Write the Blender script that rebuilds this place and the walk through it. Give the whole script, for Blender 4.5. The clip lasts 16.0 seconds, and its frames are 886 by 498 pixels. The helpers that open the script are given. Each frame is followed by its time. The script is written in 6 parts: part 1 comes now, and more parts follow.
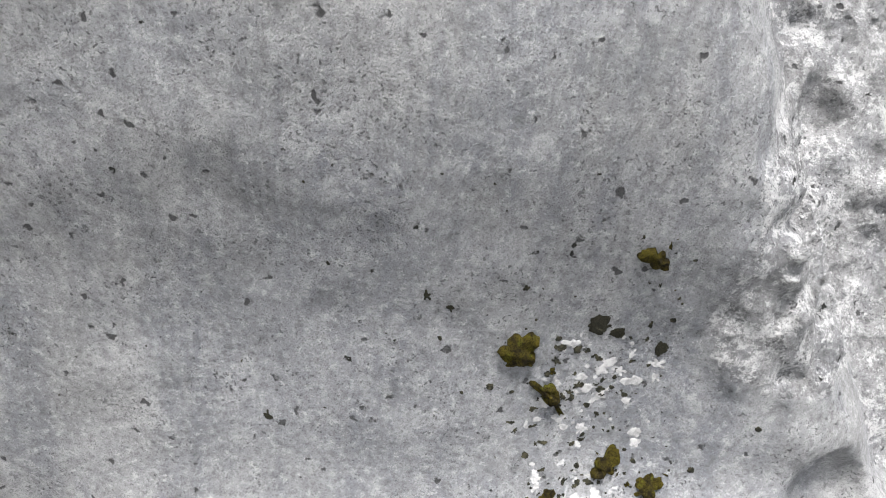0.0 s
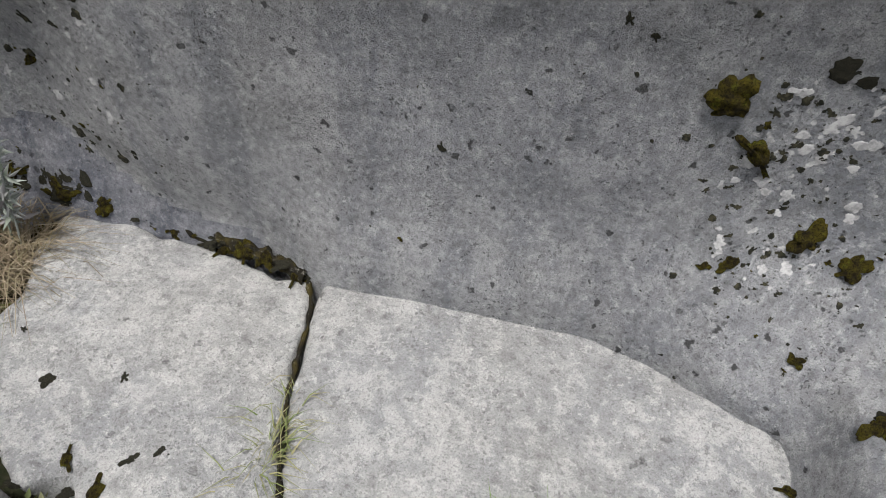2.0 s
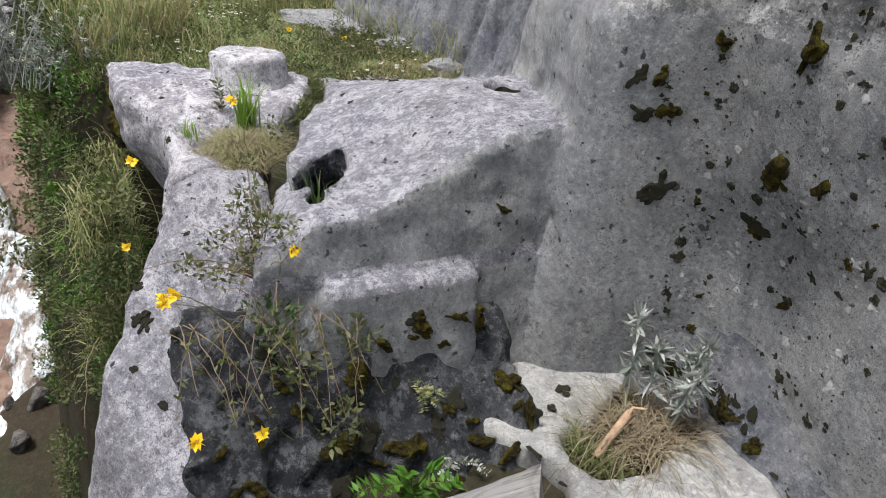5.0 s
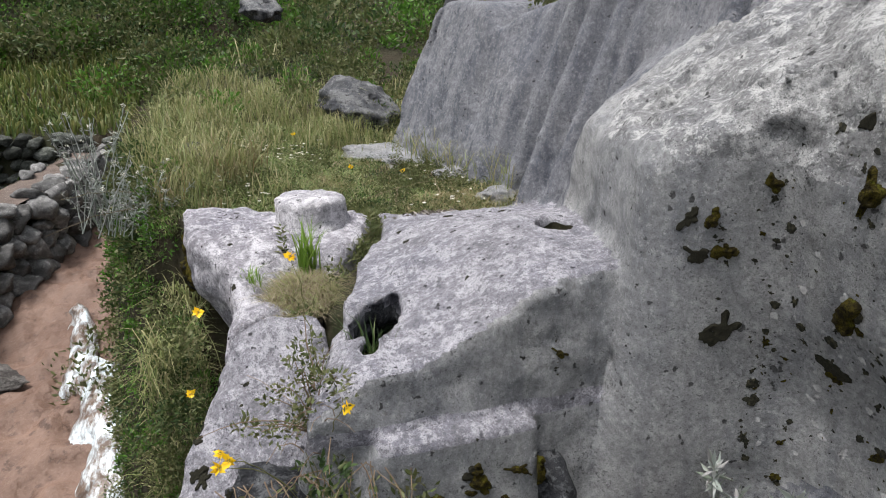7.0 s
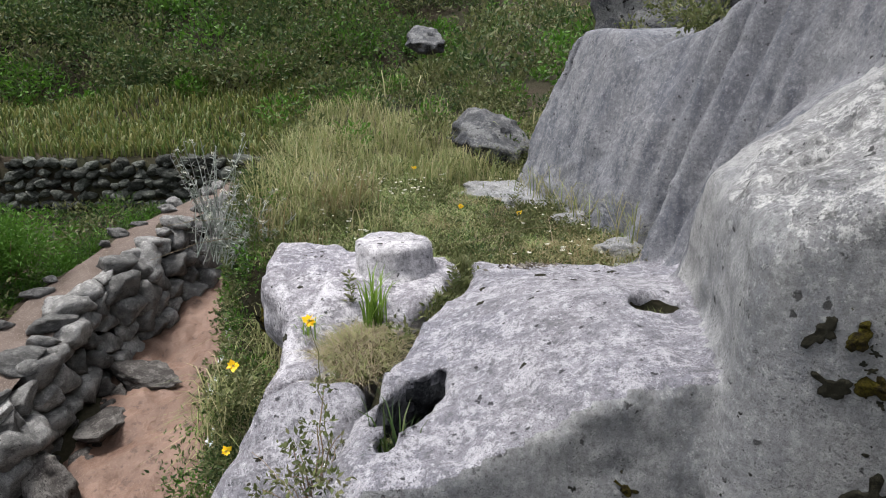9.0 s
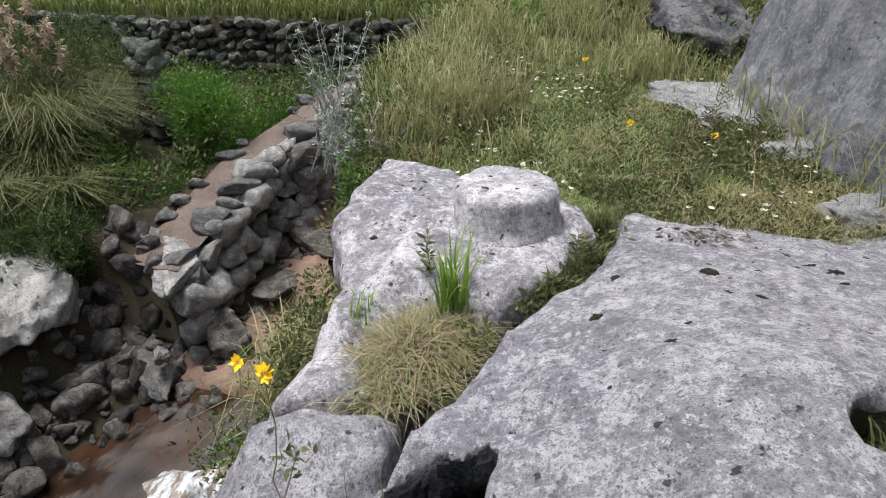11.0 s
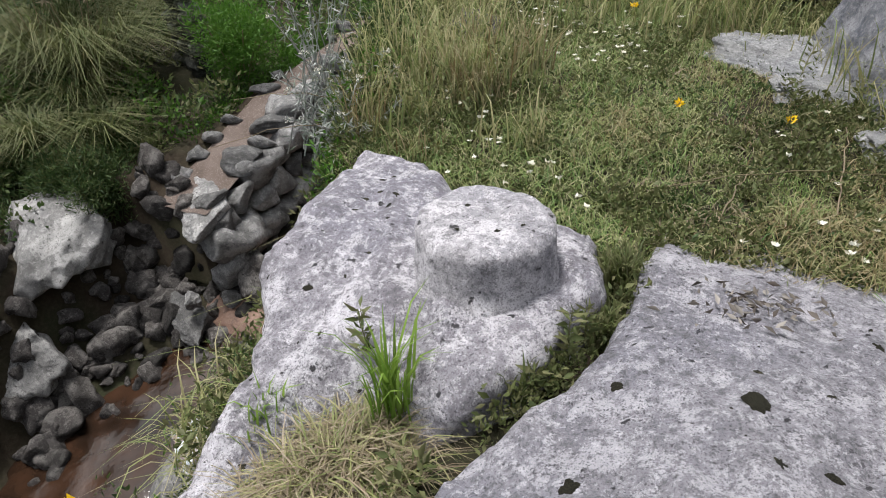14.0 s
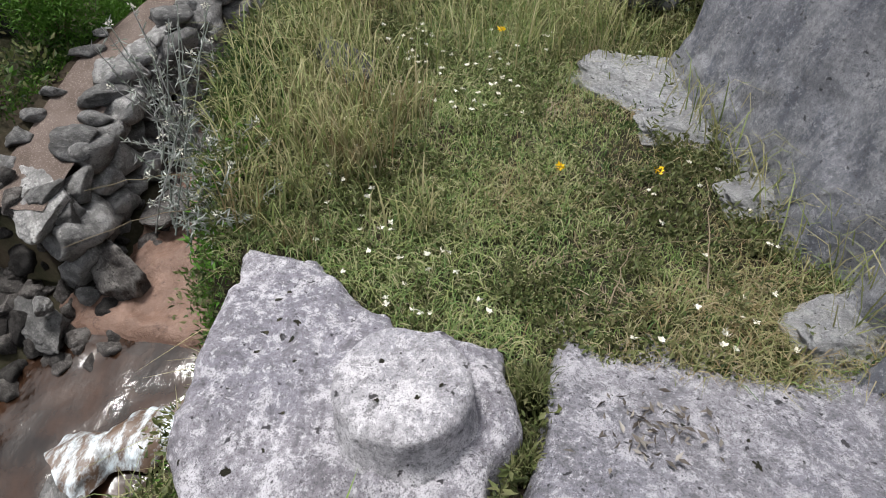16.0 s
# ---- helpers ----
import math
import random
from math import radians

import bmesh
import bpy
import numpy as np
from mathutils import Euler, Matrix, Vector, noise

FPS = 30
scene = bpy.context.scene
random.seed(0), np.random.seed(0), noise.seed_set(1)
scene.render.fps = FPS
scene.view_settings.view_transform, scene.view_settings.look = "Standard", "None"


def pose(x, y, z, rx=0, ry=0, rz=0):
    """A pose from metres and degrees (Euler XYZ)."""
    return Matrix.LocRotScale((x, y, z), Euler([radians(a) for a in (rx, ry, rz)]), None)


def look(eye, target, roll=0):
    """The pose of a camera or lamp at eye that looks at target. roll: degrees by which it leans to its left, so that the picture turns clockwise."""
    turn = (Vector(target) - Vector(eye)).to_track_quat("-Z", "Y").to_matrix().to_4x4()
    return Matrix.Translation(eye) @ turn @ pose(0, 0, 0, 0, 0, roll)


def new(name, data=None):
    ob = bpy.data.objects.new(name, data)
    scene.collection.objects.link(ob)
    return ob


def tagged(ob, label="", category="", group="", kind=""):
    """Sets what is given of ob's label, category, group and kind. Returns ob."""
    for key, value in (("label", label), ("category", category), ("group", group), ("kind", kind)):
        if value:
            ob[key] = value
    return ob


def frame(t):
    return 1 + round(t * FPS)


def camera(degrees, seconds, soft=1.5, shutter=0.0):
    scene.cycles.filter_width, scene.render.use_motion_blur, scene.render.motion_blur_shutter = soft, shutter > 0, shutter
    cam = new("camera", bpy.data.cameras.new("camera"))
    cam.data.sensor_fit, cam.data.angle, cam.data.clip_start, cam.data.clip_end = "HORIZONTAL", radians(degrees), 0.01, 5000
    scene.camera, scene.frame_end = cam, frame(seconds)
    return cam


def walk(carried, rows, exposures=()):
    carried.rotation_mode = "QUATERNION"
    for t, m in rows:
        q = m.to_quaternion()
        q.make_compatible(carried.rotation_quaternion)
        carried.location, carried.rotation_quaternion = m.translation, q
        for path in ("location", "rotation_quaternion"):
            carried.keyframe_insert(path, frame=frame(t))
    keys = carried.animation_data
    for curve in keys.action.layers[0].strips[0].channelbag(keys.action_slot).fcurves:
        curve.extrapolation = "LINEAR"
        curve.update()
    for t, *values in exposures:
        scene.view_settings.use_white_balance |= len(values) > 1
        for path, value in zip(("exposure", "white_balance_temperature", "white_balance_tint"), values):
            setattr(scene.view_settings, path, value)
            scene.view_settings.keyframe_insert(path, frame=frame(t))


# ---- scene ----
cam = camera(69.7, 16.0, soft=1.0)
PATH = [
    (0, (-0.144, -0.014, 2.348), (0.008, 1.823, 1.572), 6.7),
    (0.5, (-0.067, -0.016, 2.398), (0.241, 1.785, 1.584), 6.2),
    (1, (-0.084, 0.016, 2.334), (0.005, 1.596, 1.112), 4.8),
    (1.5, (-0.138, 0.052, 2.187), (-0.18, 1.424, 0.732), 4.6),
    (2, (-0.181, 0.057, 2.148), (-0.444, 1.471, 0.758), 3.1),
    (2.5, (-0.281, -0.004, 2.141), (-0.794, 1.377, 0.79), 4.3),
    (3, (-0.354, -0.077, 2.122), (-1.139, 1.244, 0.841), 4.8),
    (3.5, (-0.435, -0.149, 2.116), (-1.415, 1.068, 0.869), 4.8),
    (4, (-0.499, -0.201, 2.126), (-1.67, 0.871, 0.91), 4.4),
    (4.5, (-0.577, -0.286, 2.183), (-1.984, 0.642, 1.106), 4.6),
    (5, (-0.623, -0.373, 2.261), (-2.254, 0.352, 1.359), 4.0),
    (5.2, (-0.626, -0.379, 2.302), (-2.298, 0.282, 1.427), 3.5),
    (7.3, (-0.713, -0.241, 2.438), (-2.544, 0.337, 1.879), -0.2),
    (7.5, (-0.742, -0.142, 2.432), (-2.581, 0.434, 1.9), 0.0),
    (8, (-0.789, 0.017, 2.44), (-2.675, 0.481, 1.966), -0.1),
    (8.5, (-0.928, 0.186, 2.469), (-2.84, 0.447, 1.941), -0.1),
    (9, (-1.196, 0.308, 2.443), (-3.127, 0.394, 1.931), -0.1),
    (9.5, (-1.694, 0.428, 2.426), (-3.613, 0.397, 1.865), 0.7),
    (10, (-2.006, 0.508, 2.547), (-3.863, 0.319, 1.827), 0.8),
    (10.2, (-2.117, 0.565, 2.558), (-3.934, 0.285, 1.771), 0.4),
    (12.3, (-2.969, 0.71, 2.34), (-4.652, 0.1, 1.448), -1.3),
    (12.5, (-3.022, 0.713, 2.337), (-4.695, 0.107, 1.423), -1.2),
    (13, (-3.196, 0.715, 2.365), (-4.878, 0.11, 1.467), -0.5),
    (13.5, (-3.403, 0.743, 2.458), (-5.004, 0.098, 1.449), -2.0),
    (14, (-3.571, 0.773, 2.573), (-5.121, 0.142, 1.478), -2.3),
    (14.5, (-3.673, 0.723, 2.672), (-5.212, 0.095, 1.56), -1.1),
    (15, (-3.864, 0.569, 2.71), (-5.412, 0.037, 1.562), 0.2),
    (15.5, (-4.04, 0.417, 2.987), (-5.533, -0.022, 1.731), -2.0),
    (16, (-4.083, 0.483, 3.281), (-5.584, 0.29, 1.973), 0.8),
]
walk(cam, [(t, look(eye, target, roll)) for t, eye, target, roll in PATH], [(0, 1.85), (0.3, 1.5), (0.6, 1.25), (1.0, 1.22), (1.5, 0.95), (2.5, 0.9), (3.5, 0.95), (5, 1.15), (7.5, 1.05), (9, 1.15), (16, 1.0)])

# ---- world and sun ----
world = bpy.data.worlds.new("world")
scene.world = world
world.use_nodes = True
_wn = world.node_tree.nodes
_sky = _wn.new("ShaderNodeTexSky")
_sky.sky_type = "NISHITA"
_sky.sun_disc = False
_sky.sun_elevation = radians(75)
_sky.sun_rotation = radians(190)
_sky.air_density = 1.0
_sky.dust_density = 3.0
_haze = _wn.new("ShaderNodeHueSaturation")
_haze.inputs["Saturation"].default_value = 0.28
world.node_tree.links.new(_sky.outputs[0], _haze.inputs["Color"])
world.node_tree.links.new(_haze.outputs[0], _wn["Background"].inputs[0])
_wn["Background"].inputs[1].default_value = 0.12

sun_data = bpy.data.lights.new("sun", "SUN")
sun_data.energy = 2.3
sun_data.angle = radians(13)
sun_data.color = (1.0, 0.98, 0.96)
sun = new("sun", sun_data)
sun.matrix_world = look((0, 0, 0), (0.04, 0.27, -1.0))


# ---- numeric helpers ----
def sstep(a, b, v):
    t = np.clip((v - a) / (b - a), 0, 1)
    return t * t * (3 - 2 * t)


_rng = np.random.RandomState(7)
_table = _rng.rand(64, 64, 64).astype(np.float32)


def vnoise(p):
    """Value noise from -1 to 1 at points (n, 3)."""
    i = np.floor(p).astype(np.int64)
    f = (p - i).astype(np.float32)
    f = f * f * (3 - 2 * f)
    i &= 63
    j = (i + 1) & 63
    x0, y0, z0, x1, y1, z1 = i[:, 0], i[:, 1], i[:, 2], j[:, 0], j[:, 1], j[:, 2]
    fx, fy, fz = f[:, 0], f[:, 1], f[:, 2]
    a = _table[x0, y0, z0] * (1 - fx) + _table[x1, y0, z0] * fx
    b = _table[x0, y1, z0] * (1 - fx) + _table[x1, y1, z0] * fx
    c = _table[x0, y0, z1] * (1 - fx) + _table[x1, y0, z1] * fx
    d = _table[x0, y1, z1] * (1 - fx) + _table[x1, y1, z1] * fx
    e = a * (1 - fy) + b * fy
    g = c * (1 - fy) + d * fy
    return (e * (1 - fz) + g * fz) * 2 - 1


def fbm(p, scale, octaves=3, gain=0.5):
    v, amp, q = 0, 1.0, np.asarray(p, float) * scale
    for _ in range(octaves):
        v = v + amp * vnoise(q)
        q = q * 2.03 + 11.7
        amp *= gain
    return v


def smin(a, b, k):
    h = np.clip(0.5 + 0.5 * (b - a) / k, 0, 1)
    return b * (1 - h) + a * h - k * h * (1 - h)


def smax(a, b, k):
    return -smin(-a, -b, k)


def poly_sdf(X, Y, pts):
    """Signed distance in the plane to a closed polygon, negative inside."""
    X, Y = np.broadcast_arrays(X, Y)
    d = np.full(X.shape, 1e9)
    inside = np.zeros(X.shape, bool)
    n = len(pts)
    for a in range(n):
        (ax, ay), (bx, by) = pts[a], pts[(a + 1) % n]
        ex, ey = bx - ax, by - ay
        t = np.clip(((X - ax) * ex + (Y - ay) * ey) / (ex * ex + ey * ey), 0, 1)
        d = np.minimum(d, np.hypot(X - ax - t * ex, Y - ay - t * ey))
        cond = ((ay > Y) != (by > Y)) & (X < (bx - ax) * (Y - ay) / (by - ay + 1e-12) + ax)
        inside ^= cond
    return np.where(inside, -d, d)


def make_mesh(name, verts, faces, smooth=True):
    """A mesh from numpy arrays; faces (n, 3) or (n, 4)."""
    me = bpy.data.meshes.new(name)
    verts, faces = np.asarray(verts, np.float32), np.asarray(faces, np.int32)
    n, k = faces.shape
    me.vertices.add(len(verts))
    me.vertices.foreach_set("co", verts.ravel())
    me.loops.add(n * k)
    me.loops.foreach_set("vertex_index", faces.ravel())
    me.polygons.add(n)
    me.polygons.foreach_set("loop_start", np.arange(0, n * k, k, dtype=np.int32))
    me.polygons.foreach_set("use_smooth", np.full(n, smooth))
    me.update(calc_edges=True)
    return me


def solid(lo, hi, h, field, rough):
    """The skin of the solid in which field(X, Y, Z) is negative, roughened by rough(points)."""
    ax = [np.arange(lo[i], hi[i] + h, h) for i in range(3)]
    X, Y, Z = np.meshgrid(*ax, indexing="ij", sparse=True)
    F = np.array(np.broadcast_to(field(X, Y, Z), tuple(len(a) for a in ax)), np.float32)
    near = np.argwhere(np.abs(F) < 0.2)
    pts = near * h + np.array(lo)
    F[near[:, 0], near[:, 1], near[:, 2]] += rough(pts)
    for i in range(3):
        F.swapaxes(0, i)[0] = np.maximum(F.swapaxes(0, i)[0], h)
        F.swapaxes(0, i)[-1] = np.maximum(F.swapaxes(0, i)[-1], h)
    S = F < 0
    n0 = np.zeros(tuple(s - 1 for s in S.shape), np.int8)
    for a in (0, 1):
        for b in (0, 1):
            for c in (0, 1):
                n0 += S[a:S.shape[0] - 1 + a, b:S.shape[1] - 1 + b, c:S.shape[2] - 1 + c]
    cells = np.argwhere((n0 > 0) & (n0 < 8))
    index = np.full(n0.shape, -1, np.int32)
    index[cells[:, 0], cells[:, 1], cells[:, 2]] = np.arange(len(cells))
    corner = np.array([(a, b, c) for a in (0, 1) for b in (0, 1) for c in (0, 1)])
    vals = np.stack([F[cells[:, 0] + k[0], cells[:, 1] + k[1], cells[:, 2] + k[2]] for k in corner], 1)
    acc, cnt = np.zeros((len(cells), 3)), np.zeros(len(cells))
    for a in range(8):
        for b in range(a + 1, 8):
            if np.abs(corner[a] - corner[b]).sum() != 1:
                continue
            va, vb = vals[:, a], vals[:, b]
            m = (va < 0) != (vb < 0)
            t = np.where(m, va / np.where(m, va - vb, 1), 0)
            acc += np.where(m[:, None], corner[a] + t[:, None] * (corner[b] - corner[a]), 0)
            cnt += m
    verts = (cells + acc / cnt[:, None]) * h + np.array(lo)
    faces = []
    for i in range(3):
        j, k = (i + 1) % 3, (i + 2) % 3
        s0 = np.moveaxis(S, i, 0)
        ch = np.moveaxis(s0[:-1] != s0[1:], 0, i)
        e = np.argwhere(ch)
        e = e[(e[:, j] > 0) & (e[:, k] > 0) & (e[:, j] < S.shape[j] - 1) & (e[:, k] < S.shape[k] - 1)]
        dj, dk = np.eye(3, dtype=int)[j], np.eye(3, dtype=int)[k]
        q = [e - dj - dk, e - dk, e, e - dj]
        f = np.stack([index[c[:, 0], c[:, 1], c[:, 2]] for c in q], 1)
        up = S[e[:, 0], e[:, 1], e[:, 2]]
        f[~up] = f[~up][:, ::-1]
        faces.append(f[(f >= 0).all(1)])
    return verts, np.concatenate(faces)


def link_mesh(name, me, material, parent=None, label=""):
    ob = new(name, me)
    if material and not me.materials:
        me.materials.append(material)
    if parent:
        ob.parent = parent
    if label:
        ob["label"] = label
    return ob


def part(name, bm, material, parent=None, label="", smooth=True):
    me = bpy.data.meshes.new(name)
    for f in bm.faces:
        f.smooth = smooth
    bm.to_mesh(me)
    bm.free()
    return link_mesh(name, me, material, parent, label)


def empty(name, at=(0, 0, 0)):
    ob = new(name)
    ob.location = at
    return ob


# ---- materials ----
class Mat:
    def __init__(self, name, rough=0.9, spec=0.3):
        self.m = bpy.data.materials.new(name)
        self.m.use_nodes = True
        self.t = self.m.node_tree
        self.b = self.t.nodes["Principled BSDF"]
        self.b.inputs["Roughness"].default_value = rough
        self.b.inputs["Specular IOR Level"].default_value = spec
        tc = self.t.nodes.new("ShaderNodeTexCoord")
        self.co = tc.outputs["Object"]

    def node(self, kind, **ins):
        n = self.t.nodes.new(kind)
        for k, v in ins.items():
            self.put(n.inputs[k.replace("_", " ")], v)
        return n

    def put(self, sock, v):
        if isinstance(v, bpy.types.NodeSocket):
            self.t.links.new(v, sock)
        else:
            sock.default_value = v

    def scaled(self, sx, sy, sz):
        n = self.t.nodes.new("ShaderNodeMapping")
        self.put(n.inputs["Vector"], self.co)
        n.inputs["Scale"].default_value = (sx, sy, sz)
        return n.outputs[0]

    def noise(self, scale, detail=4, rough=0.55, co=None):
        n = self.node("ShaderNodeTexNoise", Vector=co or self.co, Scale=scale, Detail=detail, Roughness=rough)
        return n.outputs["Fac"]

    def cells(self, scale, co=None, feature="F1"):
        n = self.t.nodes.new("ShaderNodeTexVoronoi")
        n.feature = feature
        self.put(n.inputs["Vector"], co or self.co)
        n.inputs["Scale"].default_value = scale
        return n.outputs["Distance"]

    def ramp(self, fac, *stops):
        n = self.t.nodes.new("ShaderNodeValToRGB")
        self.put(n.inputs[0], fac)
        e = n.color_ramp.elements
        while len(e) < len(stops):
            e.new(0.5)
        for el, (p, c) in zip(e, stops):
            el.position = p
            el.color = (*c, 1) if isinstance(c, tuple) else (c, c, c, 1)
        return n.outputs[0]

    def mix(self, fac, a, b, how="MIX"):
        n = self.t.nodes.new("ShaderNodeMix")
        n.data_type, n.blend_type = "RGBA", how
        self.put(n.inputs[0], fac)
        for s, v in ((n.inputs[6], a), (n.inputs[7], b)):
            self.put(s, (*v, 1) if isinstance(v, tuple) else v)
        return n.outputs[2]

    def math(self, op, a, b=0.0):
        n = self.t.nodes.new("ShaderNodeMath")
        n.operation = op
        self.put(n.inputs[0], a)
        self.put(n.inputs[1], b)
        return n.outputs[0]

    def colour(self, v):
        self.put(self.b.inputs["Base Color"], (*v, 1) if isinstance(v, tuple) else v)
        return self

    def bump(self, height, strength=0.4, dist=0.01, after=None):
        n = self.node("ShaderNodeBump", Height=height, Strength=strength, Distance=dist)
        if after:
            self.put(n.inputs["Normal"], after)
        self.put(self.b.inputs["Normal"], n.outputs[0])
        return n.outputs[0]


def rock_material(name, base, pale, dark, speck=0.5, crust=0.5, crust_size=9.0, spots=0.60, streak=0.35, pitted=0.75, grain=0.45, rugged=0.0):
    """Grey rock: broad tones, rain streaks, pale crusts with ragged edges, grit, black lichen dots and pits shaded in
    colour.
    """
    m = Mat(name, 0.92, 0.2)
    large = m.noise(0.9, 4, 0.6)
    mid = m.noise(3.0, 10, 0.7)
    fine = m.noise(34, 6, 0.75)
    grit = m.noise(150, 3, 0.65)
    flake = m.noise(crust_size, 10, 0.78)
    patch = m.noise(2.3, 6, 0.7)
    drip = m.noise(2.2, 6, 0.62, m.scaled(3.4, 3.4, 0.28))
    warp = m.node("ShaderNodeTexNoise", Vector=m.co, Scale=30.0, Detail=3.0).outputs["Color"]
    edge = m.mix(0.06, m.co, warp)
    c = m.mix(m.ramp(mid, (0.34, 0.0), (0.66, 1.0)), tuple(v * 0.80 for v in base), tuple(0.74 * a + 0.26 * b for a, b in zip(base, pale)))
    c = m.mix(m.ramp(large, (0.44, 0.0), (0.62, 0.65)), c, (base[0] * 0.74, base[1] * 0.76, base[2] * 0.82))
    c = m.mix(m.math("MULTIPLY", m.ramp(drip, (0.48, 0.0), (0.62, 1.0)), streak), c, (base[0] * 0.40, base[1] * 0.43, base[2] * 0.50))
    shed = m.math("ADD", m.math("MULTIPLY", flake, 0.7), m.math("MULTIPLY", patch, 0.3))
    c = m.mix(m.math("MULTIPLY", m.ramp(shed, (0.515, 0.0), (0.53, 0.8), (0.60, 1.0)), crust), c, pale)
    c = m.mix(m.math("MULTIPLY", m.ramp(shed, (0.425, 1.0), (0.45, 0.0)), crust), c, tuple(v * 0.52 for v in base))
    fleck = m.noise(crust_size * 2.6, 8, 0.8)
    c = m.mix(m.math("MULTIPLY", m.ramp(fleck, (0.57, 0.0), (0.59, 1.0)), 0.35 + 0.5 * crust), c, pale)
    c = m.mix(m.math("MULTIPLY", m.ramp(fleck, (0.41, 1.0), (0.432, 0.0)), 0.35 + 0.5 * crust), c, tuple(v * 0.40 for v in base))
    c = m.mix(m.ramp(fine, (0.38, grain), (0.47, 0.0)), c, tuple(v * 0.45 for v in base))
    c = m.mix(m.ramp(fine, (0.55, 0.0), (0.66, grain)), c, pale)
    c = m.mix(m.ramp(grit, (0.36, speck), (0.46, 0.0)), c, tuple(v * 0.36 for v in base))
    dots = m.math("MULTIPLY", m.ramp(m.cells(15, edge), (0.15, 1.0), (0.19, 0.0)), m.ramp(m.noise(3.5, 5, 0.7), (spots, 0.0), (spots + 0.03, 1.0)))
    c = m.mix(dots, c, dark)
    pits = m.math("MULTIPLY", m.ramp(m.cells(12, edge), (0.12, 1.0), (0.17, 0.0)), m.ramp(m.noise(6, 3, 0.65), (0.49, 0.0), (0.52, 1.0)))
    holes = m.math("MULTIPLY", m.ramp(m.cells(50, edge), (0.18, 1.0), (0.27, 0.0)), m.ramp(m.noise(5, 4, 0.65), (0.48, 0.0), (0.55, 1.0)))
    pits = m.math("MAXIMUM", pits, m.math("MULTIPLY", holes, 0.7))
    # pits are coloured dark to give the shade that the bump lacks
    c = m.mix(m.math("MULTIPLY", pits, pitted), c, tuple(v * 0.15 for v in base))
    hollows = m.math("MULTIPLY", m.ramp(m.cells(17, m.mix(0.12, m.co, warp)), (0.08, 0.0), (0.42, 1.0)), rugged)
    shed = m.math("ADD", shed, hollows)
    m.colour(c)
    n1 = m.bump(shed, 0.8, 0.07)
    n2 = m.bump(m.math("SUBTRACT", fine, pits), 0.85, 0.026, n1)
    m.bump(grit, 0.6, 0.006, n2)
    return m.m


ROCK = rock_material("carved grey rock", (0.345, 0.344, 0.344), (0.55, 0.547, 0.545), (0.02, 0.02, 0.017), 0.55, 0.30, 13.0, 0.60, 0.42, 0.9, 0.5)
BROW_ROCK = rock_material("rough unworked grey rock", (0.285, 0.283, 0.285), (0.62, 0.615, 0.61), (0.02, 0.02, 0.017), 0.6, 0.75, 8.0, 0.60, 0.25, 0.9, 0.6, 0.35)
SHELF_ROCK = rock_material("crusted grey rock", (0.270, 0.262, 0.288), (0.56, 0.545, 0.585), (0.025, 0.024, 0.022), 0.8, 0.60, 7.0, 0.60, 0.15, 0.95, 0.75)
# darker, bluer version of the carved rock: the far wall's shade put into colour
SHADED_WALL = rock_material("streaked grey rock darkened as shade", (0.215, 0.218, 0.238), (0.42, 0.42, 0.435), (0.02, 0.02, 0.018), 0.55, 0.25, 12.0, 0.62, 0.75, 0.8, 0.5)
DARK_ROCK = rock_material("dark hill rock", (0.075, 0.076, 0.082), (0.26, 0.26, 0.255), (0.012, 0.012, 0.01), 0.5, 0.45, 5.0, 0.5, 0.7)
PALE_ROCK = rock_material("lavender-grey weathered rock", (0.325, 0.308, 0.338), (0.70, 0.68, 0.715), (0.035, 0.033, 0.03), 0.8, 0.68, 6.0, 0.60, 0.15, 0.95, 0.75)
SLAB_ROCK = rock_material("pale warm slab rock", (0.415, 0.410, 0.395), (0.66, 0.65, 0.625), (0.04, 0.04, 0.034), 0.5, 0.45, 9.0, 0.69, 0.1, 0.4, 0.35)
SEAT_ROCK_WHITE = rock_material("white bare rock", (0.47, 0.452, 0.475), (0.80, 0.775, 0.80), (0.04, 0.038, 0.035), 0.8, 0.70, 8.0, 0.60, 0.1, 1.0, 0.7)


def vary_value(mat, low, high):
    """Each object that wears the material comes out lighter or darker."""
    t = mat.node_tree
    info, hue, span = t.nodes.new("ShaderNodeObjectInfo"), t.nodes.new("ShaderNodeHueSaturation"), t.nodes.new("ShaderNodeMapRange")
    span.inputs["To Min"].default_value, span.inputs["To Max"].default_value = low, high
    bsdf = t.nodes["Principled BSDF"]
    was = bsdf.inputs["Base Color"].links[0].from_socket
    t.links.new(info.outputs["Random"], span.inputs["Value"])
    t.links.new(span.outputs[0], hue.inputs["Value"])
    t.links.new(was, hue.inputs["Color"])
    t.links.new(hue.outputs[0], bsdf.inputs["Base Color"])
    return mat


STONE = vary_value(rock_material("field stone", (0.165, 0.161, 0.156), (0.37, 0.362, 0.35), (0.03, 0.028, 0.025), 0.5, 0.55, 2.2, 0.56, 0.2, 0.8, 0.5), 0.5, 1.3)
# wet brown, and darkened further so the colour carries the gorge's shade
SHADED_WET_STONE = vary_value(rock_material("wet brown stream stone with gorge shade", (0.050, 0.044, 0.041), (0.20, 0.188, 0.175), (0.012, 0.011, 0.01), 0.5, 0.45, 2.2, 0.54, 0.2, 0.8, 0.5), 0.35, 1.5)
